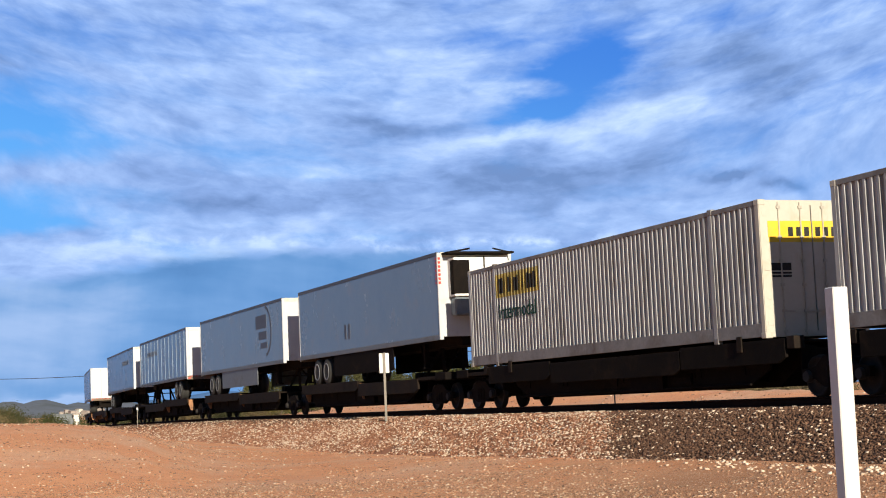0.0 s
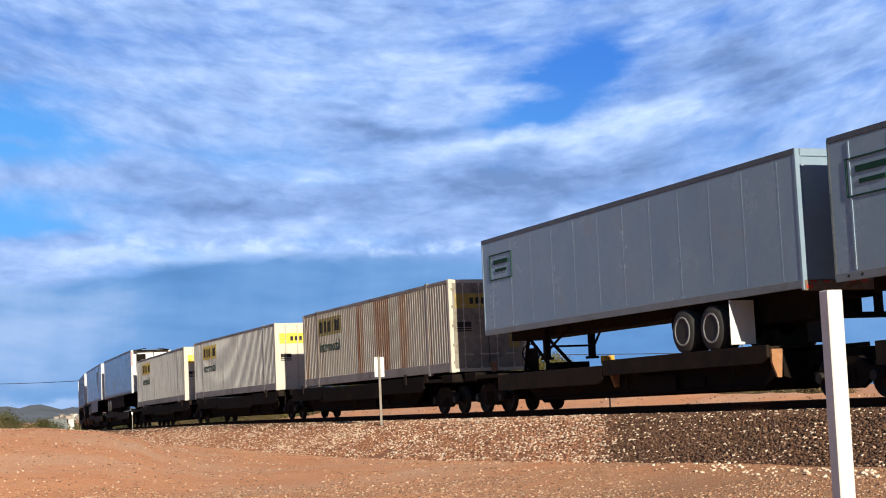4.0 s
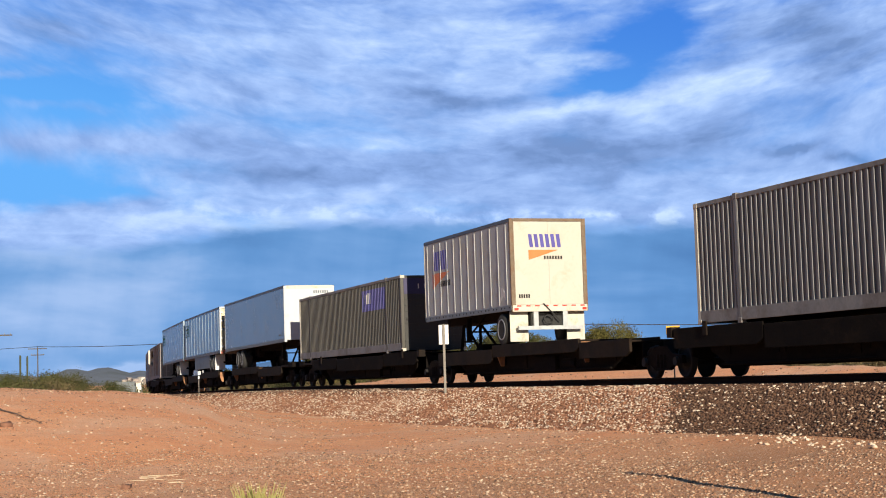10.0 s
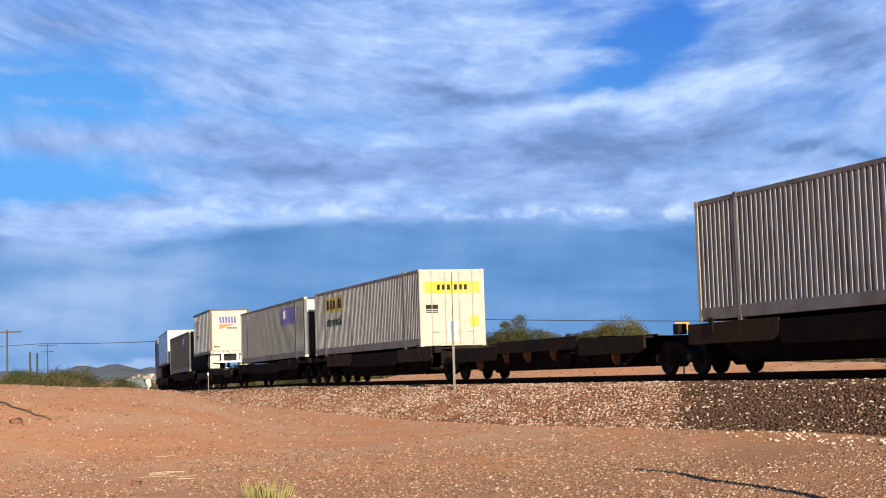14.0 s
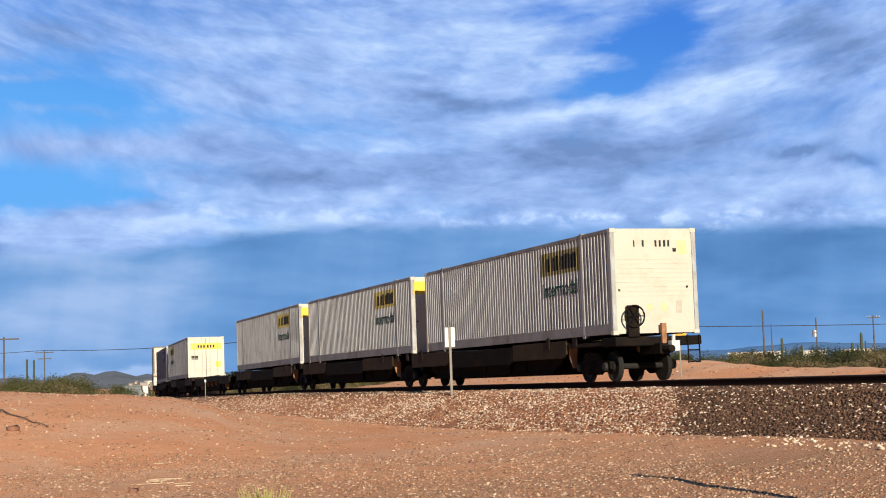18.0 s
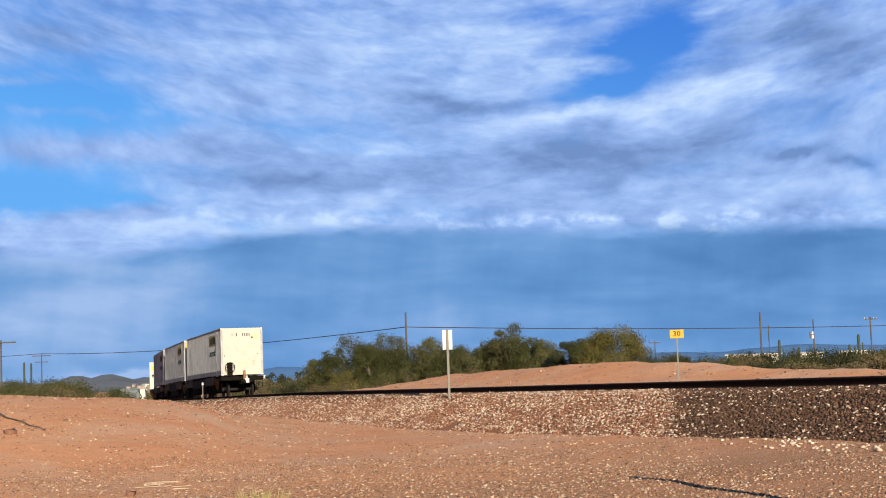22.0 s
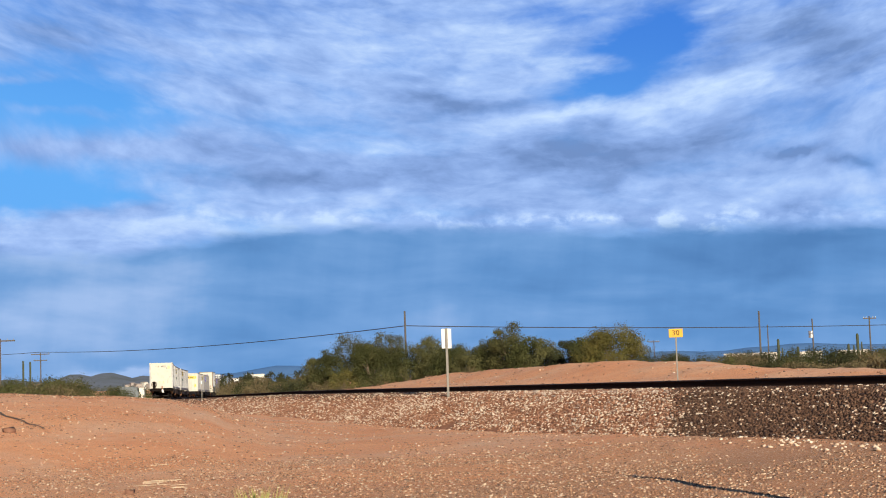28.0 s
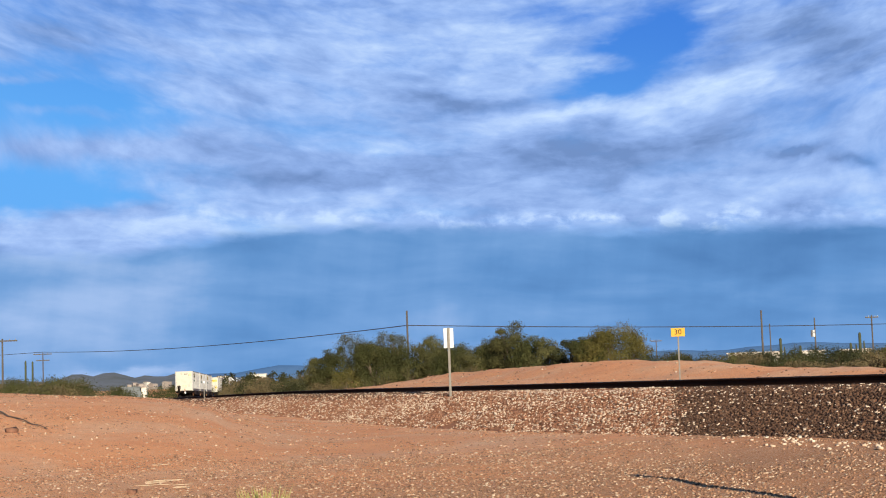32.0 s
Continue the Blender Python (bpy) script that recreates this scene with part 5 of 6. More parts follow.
def pebble_field(name, places, sizes, material, seed, label, category):
    """Small angular pebbles half sunk in the ground: crooked pyramids with a flattened tip, one mesh."""
    rng = np.random.default_rng(seed)
    n = len(places)
    k = np.asarray(sizes)[:, None]
    turn = rng.uniform(0, 6.283, n)[:, None] + np.array((0, 1.571, 3.142, 4.712)) + rng.uniform(-0.4, 0.4, (n, 4))
    r = k * 0.5 * rng.uniform(0.65, 1.35, (n, 4))
    low = np.stack((r * np.cos(turn), r * np.sin(turn), -0.25 * k + np.zeros((n, 4))), -1)
    tip = np.stack((rng.uniform(-0.22, 0.22, n), rng.uniform(-0.22, 0.22, n), rng.uniform(0.25, 0.62, n)), -1) * k
    v = np.concatenate((low, tip[:, None, :]), 1) + np.asarray(places)[:, None, :]
    f = (np.array(((0, 1, 4), (1, 2, 4), (2, 3, 4), (3, 0, 4)))[None] + 5 * np.arange(n)[:, None, None]).reshape(-1)
    me = bpy.data.meshes.new(name)
    me.vertices.add(5 * n)
    me.vertices.foreach_set("co", v.reshape(-1))
    me.loops.add(12 * n)
    me.loops.foreach_set("vertex_index", f)
    me.polygons.add(4 * n)
    me.polygons.foreach_set("loop_start", np.arange(0, 12 * n, 3))
    me.update(calc_edges=True)
    me.materials.append(material)
    return tagged(new(name, me), label, category, kind="stuff")


def bank_height(lat):
    """Top of the ballast bed, up from the rail's top, on the near side."""
    if lat > -1.5:
        return -0.20
    if lat > -2.1:
        return -0.20 - (-1.5 - lat) / 0.6 * 0.10
    if lat > -3.9:
        return -0.30 - (-2.1 - lat) / 1.8 * 0.92
    return -1.22 - (-3.9 - lat) / 0.7 * 0.53


def build_ballast():
    rng = np.random.default_rng(5)
    heaps = {"pink": [], "dark": [], "pale": []}
    for s0, s1, dens, size in ((14, 34, 640, 0.048), (34, 60, 520, 0.052), (60, 85, 240, 0.070), (85, 125, 110, 0.10)):
        n = int((s1 - s0) * 2.9 * dens)
        for s, u, k in zip(rng.uniform(s0, s1, n), rng.uniform(0, 1, n), rng.random(n)):
            lat = -1.36 - 2.80 * u
            p = line(s, lat, bank_height(lat) + 0.012)
            if p.z < ground_z(p.x, p.y) - 0.02:
                continue
            az = math.degrees(math.atan2(p.x, p.y)) + 0.5 * noise.noise((p.x, p.y, p.z * 3))
            dark = k < sstep(7.9, 9.3, az + 0.9 * noise.noise((p.x * 0.8, p.y * 0.8, 5)) + 0.25 * (u - 0.5))
            # grey-brown along the shoulder farther off, red earth washed in at the foot
            dark = dark or rng.random() < 0.8 * sstep(44, 62, s) * sstep(0.45, 0.15, u)
            patch = noise.noise((s * 0.30, lat * 0.9, 8)) + 0.7 * noise.noise((s * 1.1, lat * 2.2, 1))
            if not dark and u > 0.30 and patch + 0.8 * (u - 0.6) > rng.uniform(0.5, 1.0):
                continue
            pale = rng.random() < ((0.036 + 0.03 * patch) if dark else (0.125 + 0.15 * patch))
            z = size * rng.uniform(0.6, 1.35)
            heaps["pale" if pale else ("dark" if dark else "pink")].append((p.x, p.y, p.z + (0.012 if pale else 0.0), z))
    for kind, lb in (("pink", "reddish brown ballast stones on the track bank"), ("dark", "dark grey-brown ballast stones on the track bank"), ("pale", "pale cream ballast stones among darker ones")):
        q = np.array(heaps[kind])
        stone_field("ballast_stones", q[:, :3], q[:, 3], M["stone_" + kind], 3, 0.8, lb, "ballast")


def hit_ground(az, slope):
    """Where a sight line from the camera's stand at this bearing and slope meets the ground."""
    a = radians(az)
    r = 10.0
    while r < 400:
        x, y = r * math.sin(a), r * math.cos(a)
        if EYE + slope * r <= ground_z(x, y):
            break
        r += 0.1
    return Vector((x, y, ground_z(x, y)))


def build_ground_stones():
    rng = np.random.default_rng(8)
    fine, out = [], []
    for n, r0, r1, size in ((280000, 16.5, 32, 0.0175), (90000, 32, 62, 0.025)):
        for a, u, k in zip(rng.uniform(-19, 20, n), rng.uniform(0, 1, n), rng.random(n)):
            r = r0 + (r1 - r0) * u
            x, y = r * math.sin(radians(a)), r * math.cos(radians(a))
            s, lat = along(x, y)
            if lat > -4.0:
                continue
            patch = 0.9 * noise.noise((x * 0.22, y * 0.12, 4)) + 0.9 * noise.noise((x * 0.9, y * 0.45, 2)) + (0.35 if lat > -4.5 else (-0.50 if lat > -7.0 and s > 21 else 0.0)) + (0.30 if a > 2 and r < 27 else 0)
            if a < -5 and r < 47:
                patch -= 0.20
            elif a < -5 and r < 54:
                patch += 0.45
            if patch < rng.uniform(-0.85, 0.8):
                continue
            sz = size * (0.5 + 1.7 * k ** 4.0)
            (out if sz > size * 1.5 else fine).append((x, y, ground_z(x, y) + (sz * 0.12 if sz > size * 1.5 else 0.0), sz))
    q = np.array(fine)
    pebble_field("fine_gravel", q[:, :3], q[:, 3], M["stone_soil"], 12, "fine mixed gravel and clods on red soil", "gravel")
    # the heap of larger stones at the bank's foot
    heap = []
    for i in range(150):
        t, lat = rng.normal(20, 3.2), -4.75 + rng.normal(0, 0.34)
        p = line(t, lat)
        heap.append((p.x, p.y, ground_z(p.x, p.y) + 0.012, rng.uniform(0.03, 0.085)))
    q = np.array(heap)
    stone_field("loose_stones", q[:, :3], q[:, 3], M["stone_pale"], 14, 0.7, "pale loose stones heaped at the bank's foot", "stones")
    # behind the line, on the spoil bank
    for i in range(900):
        s, lat = rng.uniform(35, 115), rng.uniform(3.5, 13)
        p = line(s, lat)
        out.append((p.x, p.y, ground_z(p.x, p.y) + 0.01, rng.uniform(0.03, 0.10)))
    q = np.array(out)
    stone_field("gravel", q[:, :3], q[:, 3], M["stone_soil"], 11, 0.7, "pale loose gravel scattered on red soil", "gravel")


build_ballast()
build_ground_stones()


def build_ties():
    me_bm = box(-1.30, 1.30, -0.115, 0.115, -0.36, -0.185, bevel=0.01)
    me = bpy.data.meshes.new("tie")
    me_bm.to_mesh(me)
    me_bm.free()
    me.materials.append(M["tie"])
    rng = random.Random(4)
    for i in range(250):
        s = -12 + i * 0.52
        ob = new("tie", me)
        p = line(s)
        d = line(s + 0.1) - p
        ob.parent = track
        ob.matrix_basis = pose(p.x, p.y, p.z, 0, 0, math.degrees(math.atan2(d.y, d.x)) - 90 + rng.uniform(-1, 1)) @ Matrix.Translation((rng.uniform(-0.05, 0.05), 0, rng.uniform(-0.012, 0.006)))


def lone_things():
    p = hit_ground(-15.33, -0.0262)
    ob = stone_field("rock", [(0, 0, 0.03)], [0.30], M["stone_brown"], 21, 0.55)
    del ob["kind"]
    tagged(ob, "single dark reddish-brown rock on bare soil", "rock")
    ob.matrix_basis = Matrix.Translation(p)
    p = hit_ground(-11.2, -0.0672)
    ob = stone_field("rock", [(0, 0, 0.02)], [0.2], M["stone_brown"], 23, 0.5)
    del ob["kind"]
    tagged(ob, "small dark brown rock on gravelly soil", "rock")
    ob.matrix_basis = Matrix.Translation(p)
    a, b = hit_ground(-15.9, -0.0135), hit_ground(-14.1, -0.0262)
    bm = bmesh.new()
    n = 7
    pts = [a.lerp(b, i / n) + Vector((0, 0, 0.03 + 0.05 * math.sin(2.2 * i))) for i in range(n + 1)]
    pts = [Vector((q.x, q.y, max(q.z, ground_z(q.x, q.y) + 0.02))) for q in pts]
    pipe(bm, [q - a for q in pts], [0.024 - 0.002 * i for i in range(n + 1)])
    ob = part("fallen_stick", bm, M["bark"], None)
    ob.matrix_basis = Matrix.Translation(a)
    tagged(ob, "thin dark dead stick lying on the soil", "stick")
    rng = random.Random(6)
    bm = bmesh.new()
    o = hit_ground(-10.2, -0.058)
    for i in range(9):
        q = hit_ground(-10.2 + rng.gauss(0, 0.9), -0.058 + rng.gauss(0, 0.004)) - o + Vector((0, 0, 0.012))
        t = rng.uniform(-0.5, 0.5)
        l = rng.uniform(0.15, 0.6)
        tube(bm, q, q + Vector((math.cos(t) * l, math.sin(t) * l, rng.uniform(0, 0.02))), 0.006, 0.004, n=4)
    ob = part("dry_straw", bm, M["straw"], None)
    ob.matrix_basis = Matrix.Translation(o)
    tagged(ob, "scattered pale dry straw on the soil", "straw", kind="stuff")


# ---- plants ----
M["bark"] = surf("bark", (0.085, 0.06, 0.042), (0.14, 0.10, 0.075), 0.9, scale=6, bump=0.5)
M["straw"] = surf("straw", (0.42, 0.33, 0.22), (0.52, 0.42, 0.29), 0.8, scale=5, bump=0)
M["tuft"] = surf("tuft", (0.20, 0.19, 0.055), (0.30, 0.27, 0.09), 0.8, scale=9, bump=0)
GREENS = {
    "leaf_olive": ((0.040, 0.042, 0.014), (0.108, 0.104, 0.041)),
    "leaf_green": ((0.028, 0.033, 0.010), (0.076, 0.080, 0.028)),
    "leaf_dark": ((0.018, 0.022, 0.009), (0.046, 0.050, 0.020)),
    "leaf_yellow": ((0.058, 0.055, 0.014), (0.142, 0.124, 0.036)),
    "leaf_dry": ((0.075, 0.060, 0.030), (0.150, 0.118, 0.062)),
}
for nm, cs in GREENS.items():
    M[nm] = surf(nm, cs[0], cs[1], 0.75, scale=1.1, bump=0, jitter=0.12, spec=0.15)


def leaf_mesh(name, clumps, count, size, material, seed, parent, up=0.0):
    """Small leaf sprays set round many clumps; each is a bent quad."""
    rng = np.random.default_rng(seed)
    w = np.array([c[3] ** 2 for c in clumps])
    k = rng.choice(len(clumps), count, p=w / w.sum())
    c = np.array([q[:3] for q in clumps])[k]
    rad = np.array([q[3] for q in clumps])[k]
    d = rng.normal(size=(count, 3))
    d /= np.linalg.norm(d, axis=1)[:, None]
    p = c + d * (rad * np.where(rng.random(count) < 0.22, rng.uniform(0.9, 1.45, count), rng.uniform(0.25, 1.1, count) ** 0.6))[:, None] * np.array((1, 1, 0.8))
    # sprays lie along the clump's skin, so that each clump keeps its lit and its dark side
    face = d + rng.normal(size=(count, 3)) * 0.45 + np.array((0, 0, 0.25))
    a = np.cross(face, rng.normal(size=(count, 3))) + np.array((0, 0, up))
    a /= np.linalg.norm(a, axis=1)[:, None]
    b = np.cross(face, a)
    b /= np.linalg.norm(b, axis=1)[:, None]
    l = size * rng.uniform(0.6, 1.6, count)[:, None]
    v = np.stack((p - b * l * 0.28, p + a * l * 0.55 - b * l * 0.22, p + a * l, p + a * l * 0.5 + b * l * 0.3), 1).reshape(-1, 3)
    me = bpy.data.meshes.new(name)
    me.vertices.add(4 * count)
    me.vertices.foreach_set("co", v.reshape(-1))
    me.loops.add(4 * count)
    me.loops.foreach_set("vertex_index", np.arange(4 * count))
    me.polygons.add(count)
    me.polygons.foreach_set("loop_start", np.arange(0, 4 * count, 4))
    me.update(calc_edges=True)
    me.materials.append(material)
    ob = new(name, me)
    ob.parent = parent
    return ob


def tree(x, y, top, half, mat, seed, label, clumps=22, leaves=3600, size=0.17, sparse=False, group="trees behind the line", dome=False):
    z0 = ground_z(x, y)
    h = top - z0
    rng = random.Random(seed)
    root = tagged(new("desert_tree"), label, "tree", group)
    cl = []
    for i in range(clumps):
        a, t = rng.uniform(0, 6.283), rng.random()
        zz = h * (0.16 + 0.80 * t)
        rr = half * (1.0 - 0.55 * abs(t - 0.35) / 0.65) * rng.uniform(0.25, 0.95) ** 0.7
        cr = half * rng.uniform(0.26, 0.50) * (0.6 if sparse or t > 0.75 else 1.0)
        if dome:                   # clumps set close under a rounded outline
            el, cr = math.asin(rng.uniform(-0.15, 1.0)), half * rng.uniform(0.20, 0.30)
            q = rng.uniform(0.70, 0.95)
            rr, zz = half * q * math.cos(el), h * (0.42 + 0.52 * q * math.sin(el))
        cl.append((rr * math.cos(a), rr * math.sin(a), min(zz, h - cr * 0.75), cr))
    bm = bmesh.new()
    fork = Vector((0, 0, h * 0.14))
    tube(bm, (0, 0, -0.3), fork, 0.05 * h ** 0.7, 0.035 * h ** 0.7, n=7)
    part("trunk", bm, M["bark"], root)
    for c in cl[:9]:
        bm = bmesh.new()
        mid = fork.lerp(Vector(c[:3]), 0.5) + Vector((0, 0, 0.08 * h))
        tube(bm, fork, mid, 0.022 * h ** 0.7, 0.015 * h ** 0.7, n=5, caps=False)
        tube(bm, mid, c[:3], 0.015 * h ** 0.7, 0.006, n=5, caps=False)
        part("limb", bm, M["bark"], root)
    leaf_mesh("crown", cl, leaves, size, mat, seed, root, 0.2)
    root.matrix_basis = pose(x, y, z0)
    return root


def polar(az, r):
    return r * math.sin(radians(az)), r * math.cos(radians(az))


def build_trees():
    rows = (  # bearing, distance, sine of the top, half width, leaf
        (-4.45, 122, 0.0135, 1.2, "leaf_olive"), (-3.85, 120, 0.0205, 1.5, "leaf_green"), (-3.15, 121, 0.0285, 2.0, "leaf_olive"), (-2.45, 118, 0.0235, 1.8, "leaf_green"), (-1.75, 119, 0.0287, 1.9, "leaf_olive"),
        (-1.1, 117, 0.0185, 1.7, "leaf_green"), (-0.3, 116, 0.0255, 1.6, "leaf_olive"), (0.5, 113, 0.0195, 1.8, "leaf_green"), (1.3, 110, 0.0180, 1.6, "leaf_olive"), (1.95, 110, 0.0220, 1.4, "leaf_green"), (2.62, 108, 0.0327, 1.7, "leaf_olive"), (2.5, 111, 0.028, 1.5, "leaf_olive"),
        (3.35, 106, 0.0240, 1.4, "leaf_green"), (3.95, 104, 0.0215, 1.2, "leaf_olive"), (4.75, 100, 0.0195, 1.2, "leaf_dark"), (5.35, 97, 0.0215, 1.3, "leaf_green"), (6.45, 96, 0.0290, 2.2, "leaf_yellow"), (-2.1, 124, 0.021, 2.0, "leaf_dark"), (0.1, 122, 0.018, 2.0, "leaf_dark"))
    for i, (az, r, e, half, leaf) in enumerate(rows):
        x, y = polar(az, r)
        big = leaf == "leaf_yellow"
        tree(x, y, EYE + e * r, half, M[leaf], 100 + i, {"leaf_yellow": "rounded yellow-green desert tree on the spoil bank", "leaf_olive": "olive-green desert tree behind the railway", "leaf_green": "green mesquite tree behind the railway", "leaf_dark": "dark green desert tree behind the railway"}[leaf], 64 if big else 34, 24000 if big else 14000, 0.085 if big else 0.09, dome=big)


def shrub(x, y, h, half, mat, seed, label, leaves=700, size=0.12):
    z0 = ground_z(x, y)
    rng = random.Random(seed)
    root = tagged(new("desert_shrub"), label, "shrub", "scrub round the line")
    cl = []
    for i in range(9):
        a, rr = rng.uniform(0, 6.283), half * rng.uniform(0.1, 0.85)
        cr = half * rng.uniform(0.25, 0.45)
        cl.append((rr * math.cos(a), rr * math.sin(a), max(cr * 0.6, h * rng.uniform(0.3, 0.98) - cr * 0.7), cr))
    bm = bmesh.new()
    for c in cl:
        tube(bm, (0, 0, -0.1), c[:3], 0.02, 0.006, n=4, caps=False)
    part("stem", bm, M["bark"], root)
    leaf_mesh("crown", cl, int(leaves * 2.0), size * 0.62, mat, seed, root, 0.35)
    root.matrix_basis = pose(x, y, z0)
    return root


def build_scrub():
    rng = random.Random(77)
    kinds = (("leaf_olive", "low olive-green desert shrub"), ("leaf_green", "low green creosote shrub"), ("leaf_dark", "low dark green desert shrub"), ("leaf_dry", "dry straw-coloured desert shrub"))
    # beyond the spoil bank, towards the road
    for i in range(84):
        az = 7.4 + 9.4 * (i + rng.random()) / 84
        r = rng.uniform(82, 128)
        leaf, lb = kinds[rng.choice((0, 1, 2, 2, 2, 2, 3))]
        x, y = polar(az, r)
        top = EYE + r * rng.uniform(0.003, 0.0105)
        h = min(max(0.6, top - ground_z(x, y)), 3.4)
        shrub(x, y, h, rng.uniform(1.0, 1.8), M[leaf], 300 + i, lb, 1100)
    for i in range(16):
        az, r = 12.6 + 3.6 * rng.random(), rng.uniform(72, 84)
        x, y = polar(az, r)
        shrub(x, y, rng.uniform(0.5, 0.9), rng.uniform(0.6, 1.0), M["leaf_dry"], 400 + i, "dry straw-coloured desert shrub", 700, 0.13)
    # foot of the trees
    for i in range(13):
        az, r = -4.6 + 8.5 * rng.random(), rng.uniform(104, 112)
        x, y = polar(az, r)
        leaf, lb = kinds[rng.choice((0, 1, 3, 3))]
        shrub(x, y, rng.uniform(0.5, 1.1), rng.uniform(0.7, 1.2), M[leaf], 430 + i, lb, 500)
    x, y = polar(-3.45, 99)
    shrub(x, y, 1.35, 1.05, M["leaf_yellow"], 460, "round yellow-green bush beside the track", 1100, 0.11)
    # hollow between the line and the town
    for i in range(54):
        az, r = -7.6 + 3.4 * rng.random(), rng.uniform(135, 235)
        x, y = polar(az, r)
        s, lat = along(x, y)
        if lat < 5:
            continue
        leaf, lb = kinds[rng.choice((0, 2, 2, 3, 3))]
        top = EYE + r * (0.0010 + 0.0022 * sstep(-7.6, -5.0, az) + rng.uniform(-0.0045, 0.0015))
        shrub(x, y, min(max(0.9, top - ground_z(x, y)), 4.2), rng.uniform(1.4, 2.6), M[leaf], 500 + i, lb, 900, 0.2)
    # beyond the line, before the sheds
    for i in range(26):
        az, r = -11.8 + 4.2 * rng.random(), rng.uniform(300, 390)
        x, y = polar(az, r)
        shrub(x, y, EYE + r * rng.uniform(-0.0015, 0.0010) - ground_z(x, y), rng.uniform(2.0, 3.6), M[rng.choice(("leaf_dark", "leaf_olive", "leaf_green"))], 560 + i, "dark green desert shrub near distant sheds", 800, 0.3)
    # beyond the mound
    for i in range(46):
        az, r = -18 + 7.2 * rng.random(), rng.uniform(84, 150)
        x, y = polar(az, r)
        s, lat = along(x, y)
        if lat > -6:
            continue
        leaf, lb = kinds[rng.choice((0, 0, 1, 1, 3))]
        top = EYE + r * (0.0075 * sstep(-11.2, -13.5, az) + rng.uniform(-0.005, 0.0015))
        shrub(x, y, min(max(0.8, top - ground_z(x, y)), 3.6), rng.uniform(1.3, 2.4), M[leaf], 600 + i, lb, 1100, 0.16)
    # tuft in the foreground
    p = hit_ground(-6.6, -0.0790)
    rr = random.Random(9)
    root = tagged(new("grass_tuft"), "small yellow-green grass tuft on gravelly soil", "grass tuft")
    bm = bmesh.new()
    for i in range(80):
        a, l, o = rr.uniform(0, 6.283), rr.uniform(0.10, 0.29), rr.uniform(0, 0.26)
        q = Vector((o * math.cos(a) * 1.5, o * math.sin(a), 0))
        lean = Vector((math.cos(a) * 0.35, math.sin(a) * 0.35, 1)) * l
        w = Vector((0.008, 0, 0))
        bm.faces.new([bm.verts.new(v) for v in (q - w, q + w, q + lean * 0.6 + w * 0.7, q + lean, q + lean * 0.6 - w * 0.7)])
    part("foliage", bm, M["tuft"], root)
    root.matrix_basis = Matrix.Translation(p)


M["cactus"] = surf("cactus", (0.030, 0.040, 0.018), (0.055, 0.066, 0.028), 0.8, scale=4, bump=0.2)


def saguaro(az, r, top, arms, rad=0.13):
    x, y = polar(az, r)
    z0 = ground_z(x, y)
    h = EYE + top * r - z0
    root = tagged(new("saguaro_cactus"), "tall green saguaro cactus among scrub", "cactus", "saguaro cacti")
    bm = bmesh.new()
    tube(bm, (0, 0, -0.2), (0, 0, h - rad), rad, rad * 0.9, n=12)
    tube(bm, (0, 0, h - rad), (0, 0, h), rad * 0.9, rad * 0.3, n=12)
    part("stem", bm, M["cactus"], root)
    for k, zz, hh in arms:
        bm = bmesh.new()
        o = k * rad * 2.6
        tube(bm, (0, 0, h * zz), (o, 0, h * zz + 0.15), rad * 0.6, n=9)
        tube(bm, (o, 0, h * zz + 0.1), (o, 0, h * (zz + hh)), rad * 0.62, rad * 0.45, n=9)
        part("arm", bm, M["cactus"], root)
    root.matrix_basis = pose(x, y, z0)


# ---- poles, wires, distant buildings and hills ----
M["pole_wood"] = surf("pole_wood", (0.060, 0.053, 0.048), (0.10, 0.09, 0.08), 0.9, scale=3, bump=0.3, stretch=(4, 4, 0.4))
M["wire"] = surf("wire", (0.02, 0.02, 0.02), (0.03, 0.03, 0.03), 0.6, scale=3, bump=0)
M["stucco"] = surf("stucco", (0.58, 0.55, 0.49), (0.66, 0.63, 0.56), 0.85, scale=1, bump=0.1)
M["shed_grey"] = surf("shed_grey", (0.09, 0.11, 0.125), (0.13, 0.15, 0.165), 0.6, scale=1, bump=0.1)
M["roof_grey"] = surf("roof_grey", (0.25, 0.22, 0.20), (0.34, 0.30, 0.27), 0.8, scale=1, bump=0.1)
M["window_dark"] = surf("window_dark", (0.03, 0.04, 0.05), (0.05, 0.06, 0.07), 0.15, scale=1, bump=0)
# brown hills turned blue-grey: distance haze painted into the base colour
M["hill_haze"] = surf("hill_haze", (0.115, 0.130, 0.155), (0.155, 0.170, 0.195), 0.95, scale=0.02, bump=0, grime=(0.09, 0.10, 0.09), grime_amt=0.6, grime_scale=0.03)
# blue of the air's haze is put into the far range's own colour
M["haze_range"] = surf("haze_range", (0.09, 0.19, 0.37), (0.11, 0.215, 0.41), 1.0, scale=0.004, bump=0, spec=0)
M["sign_yellow"] = surf("sign_yellow", (0.62, 0.31, 0.01), (0.68, 0.36, 0.02), 0.5, scale=4, bump=0)


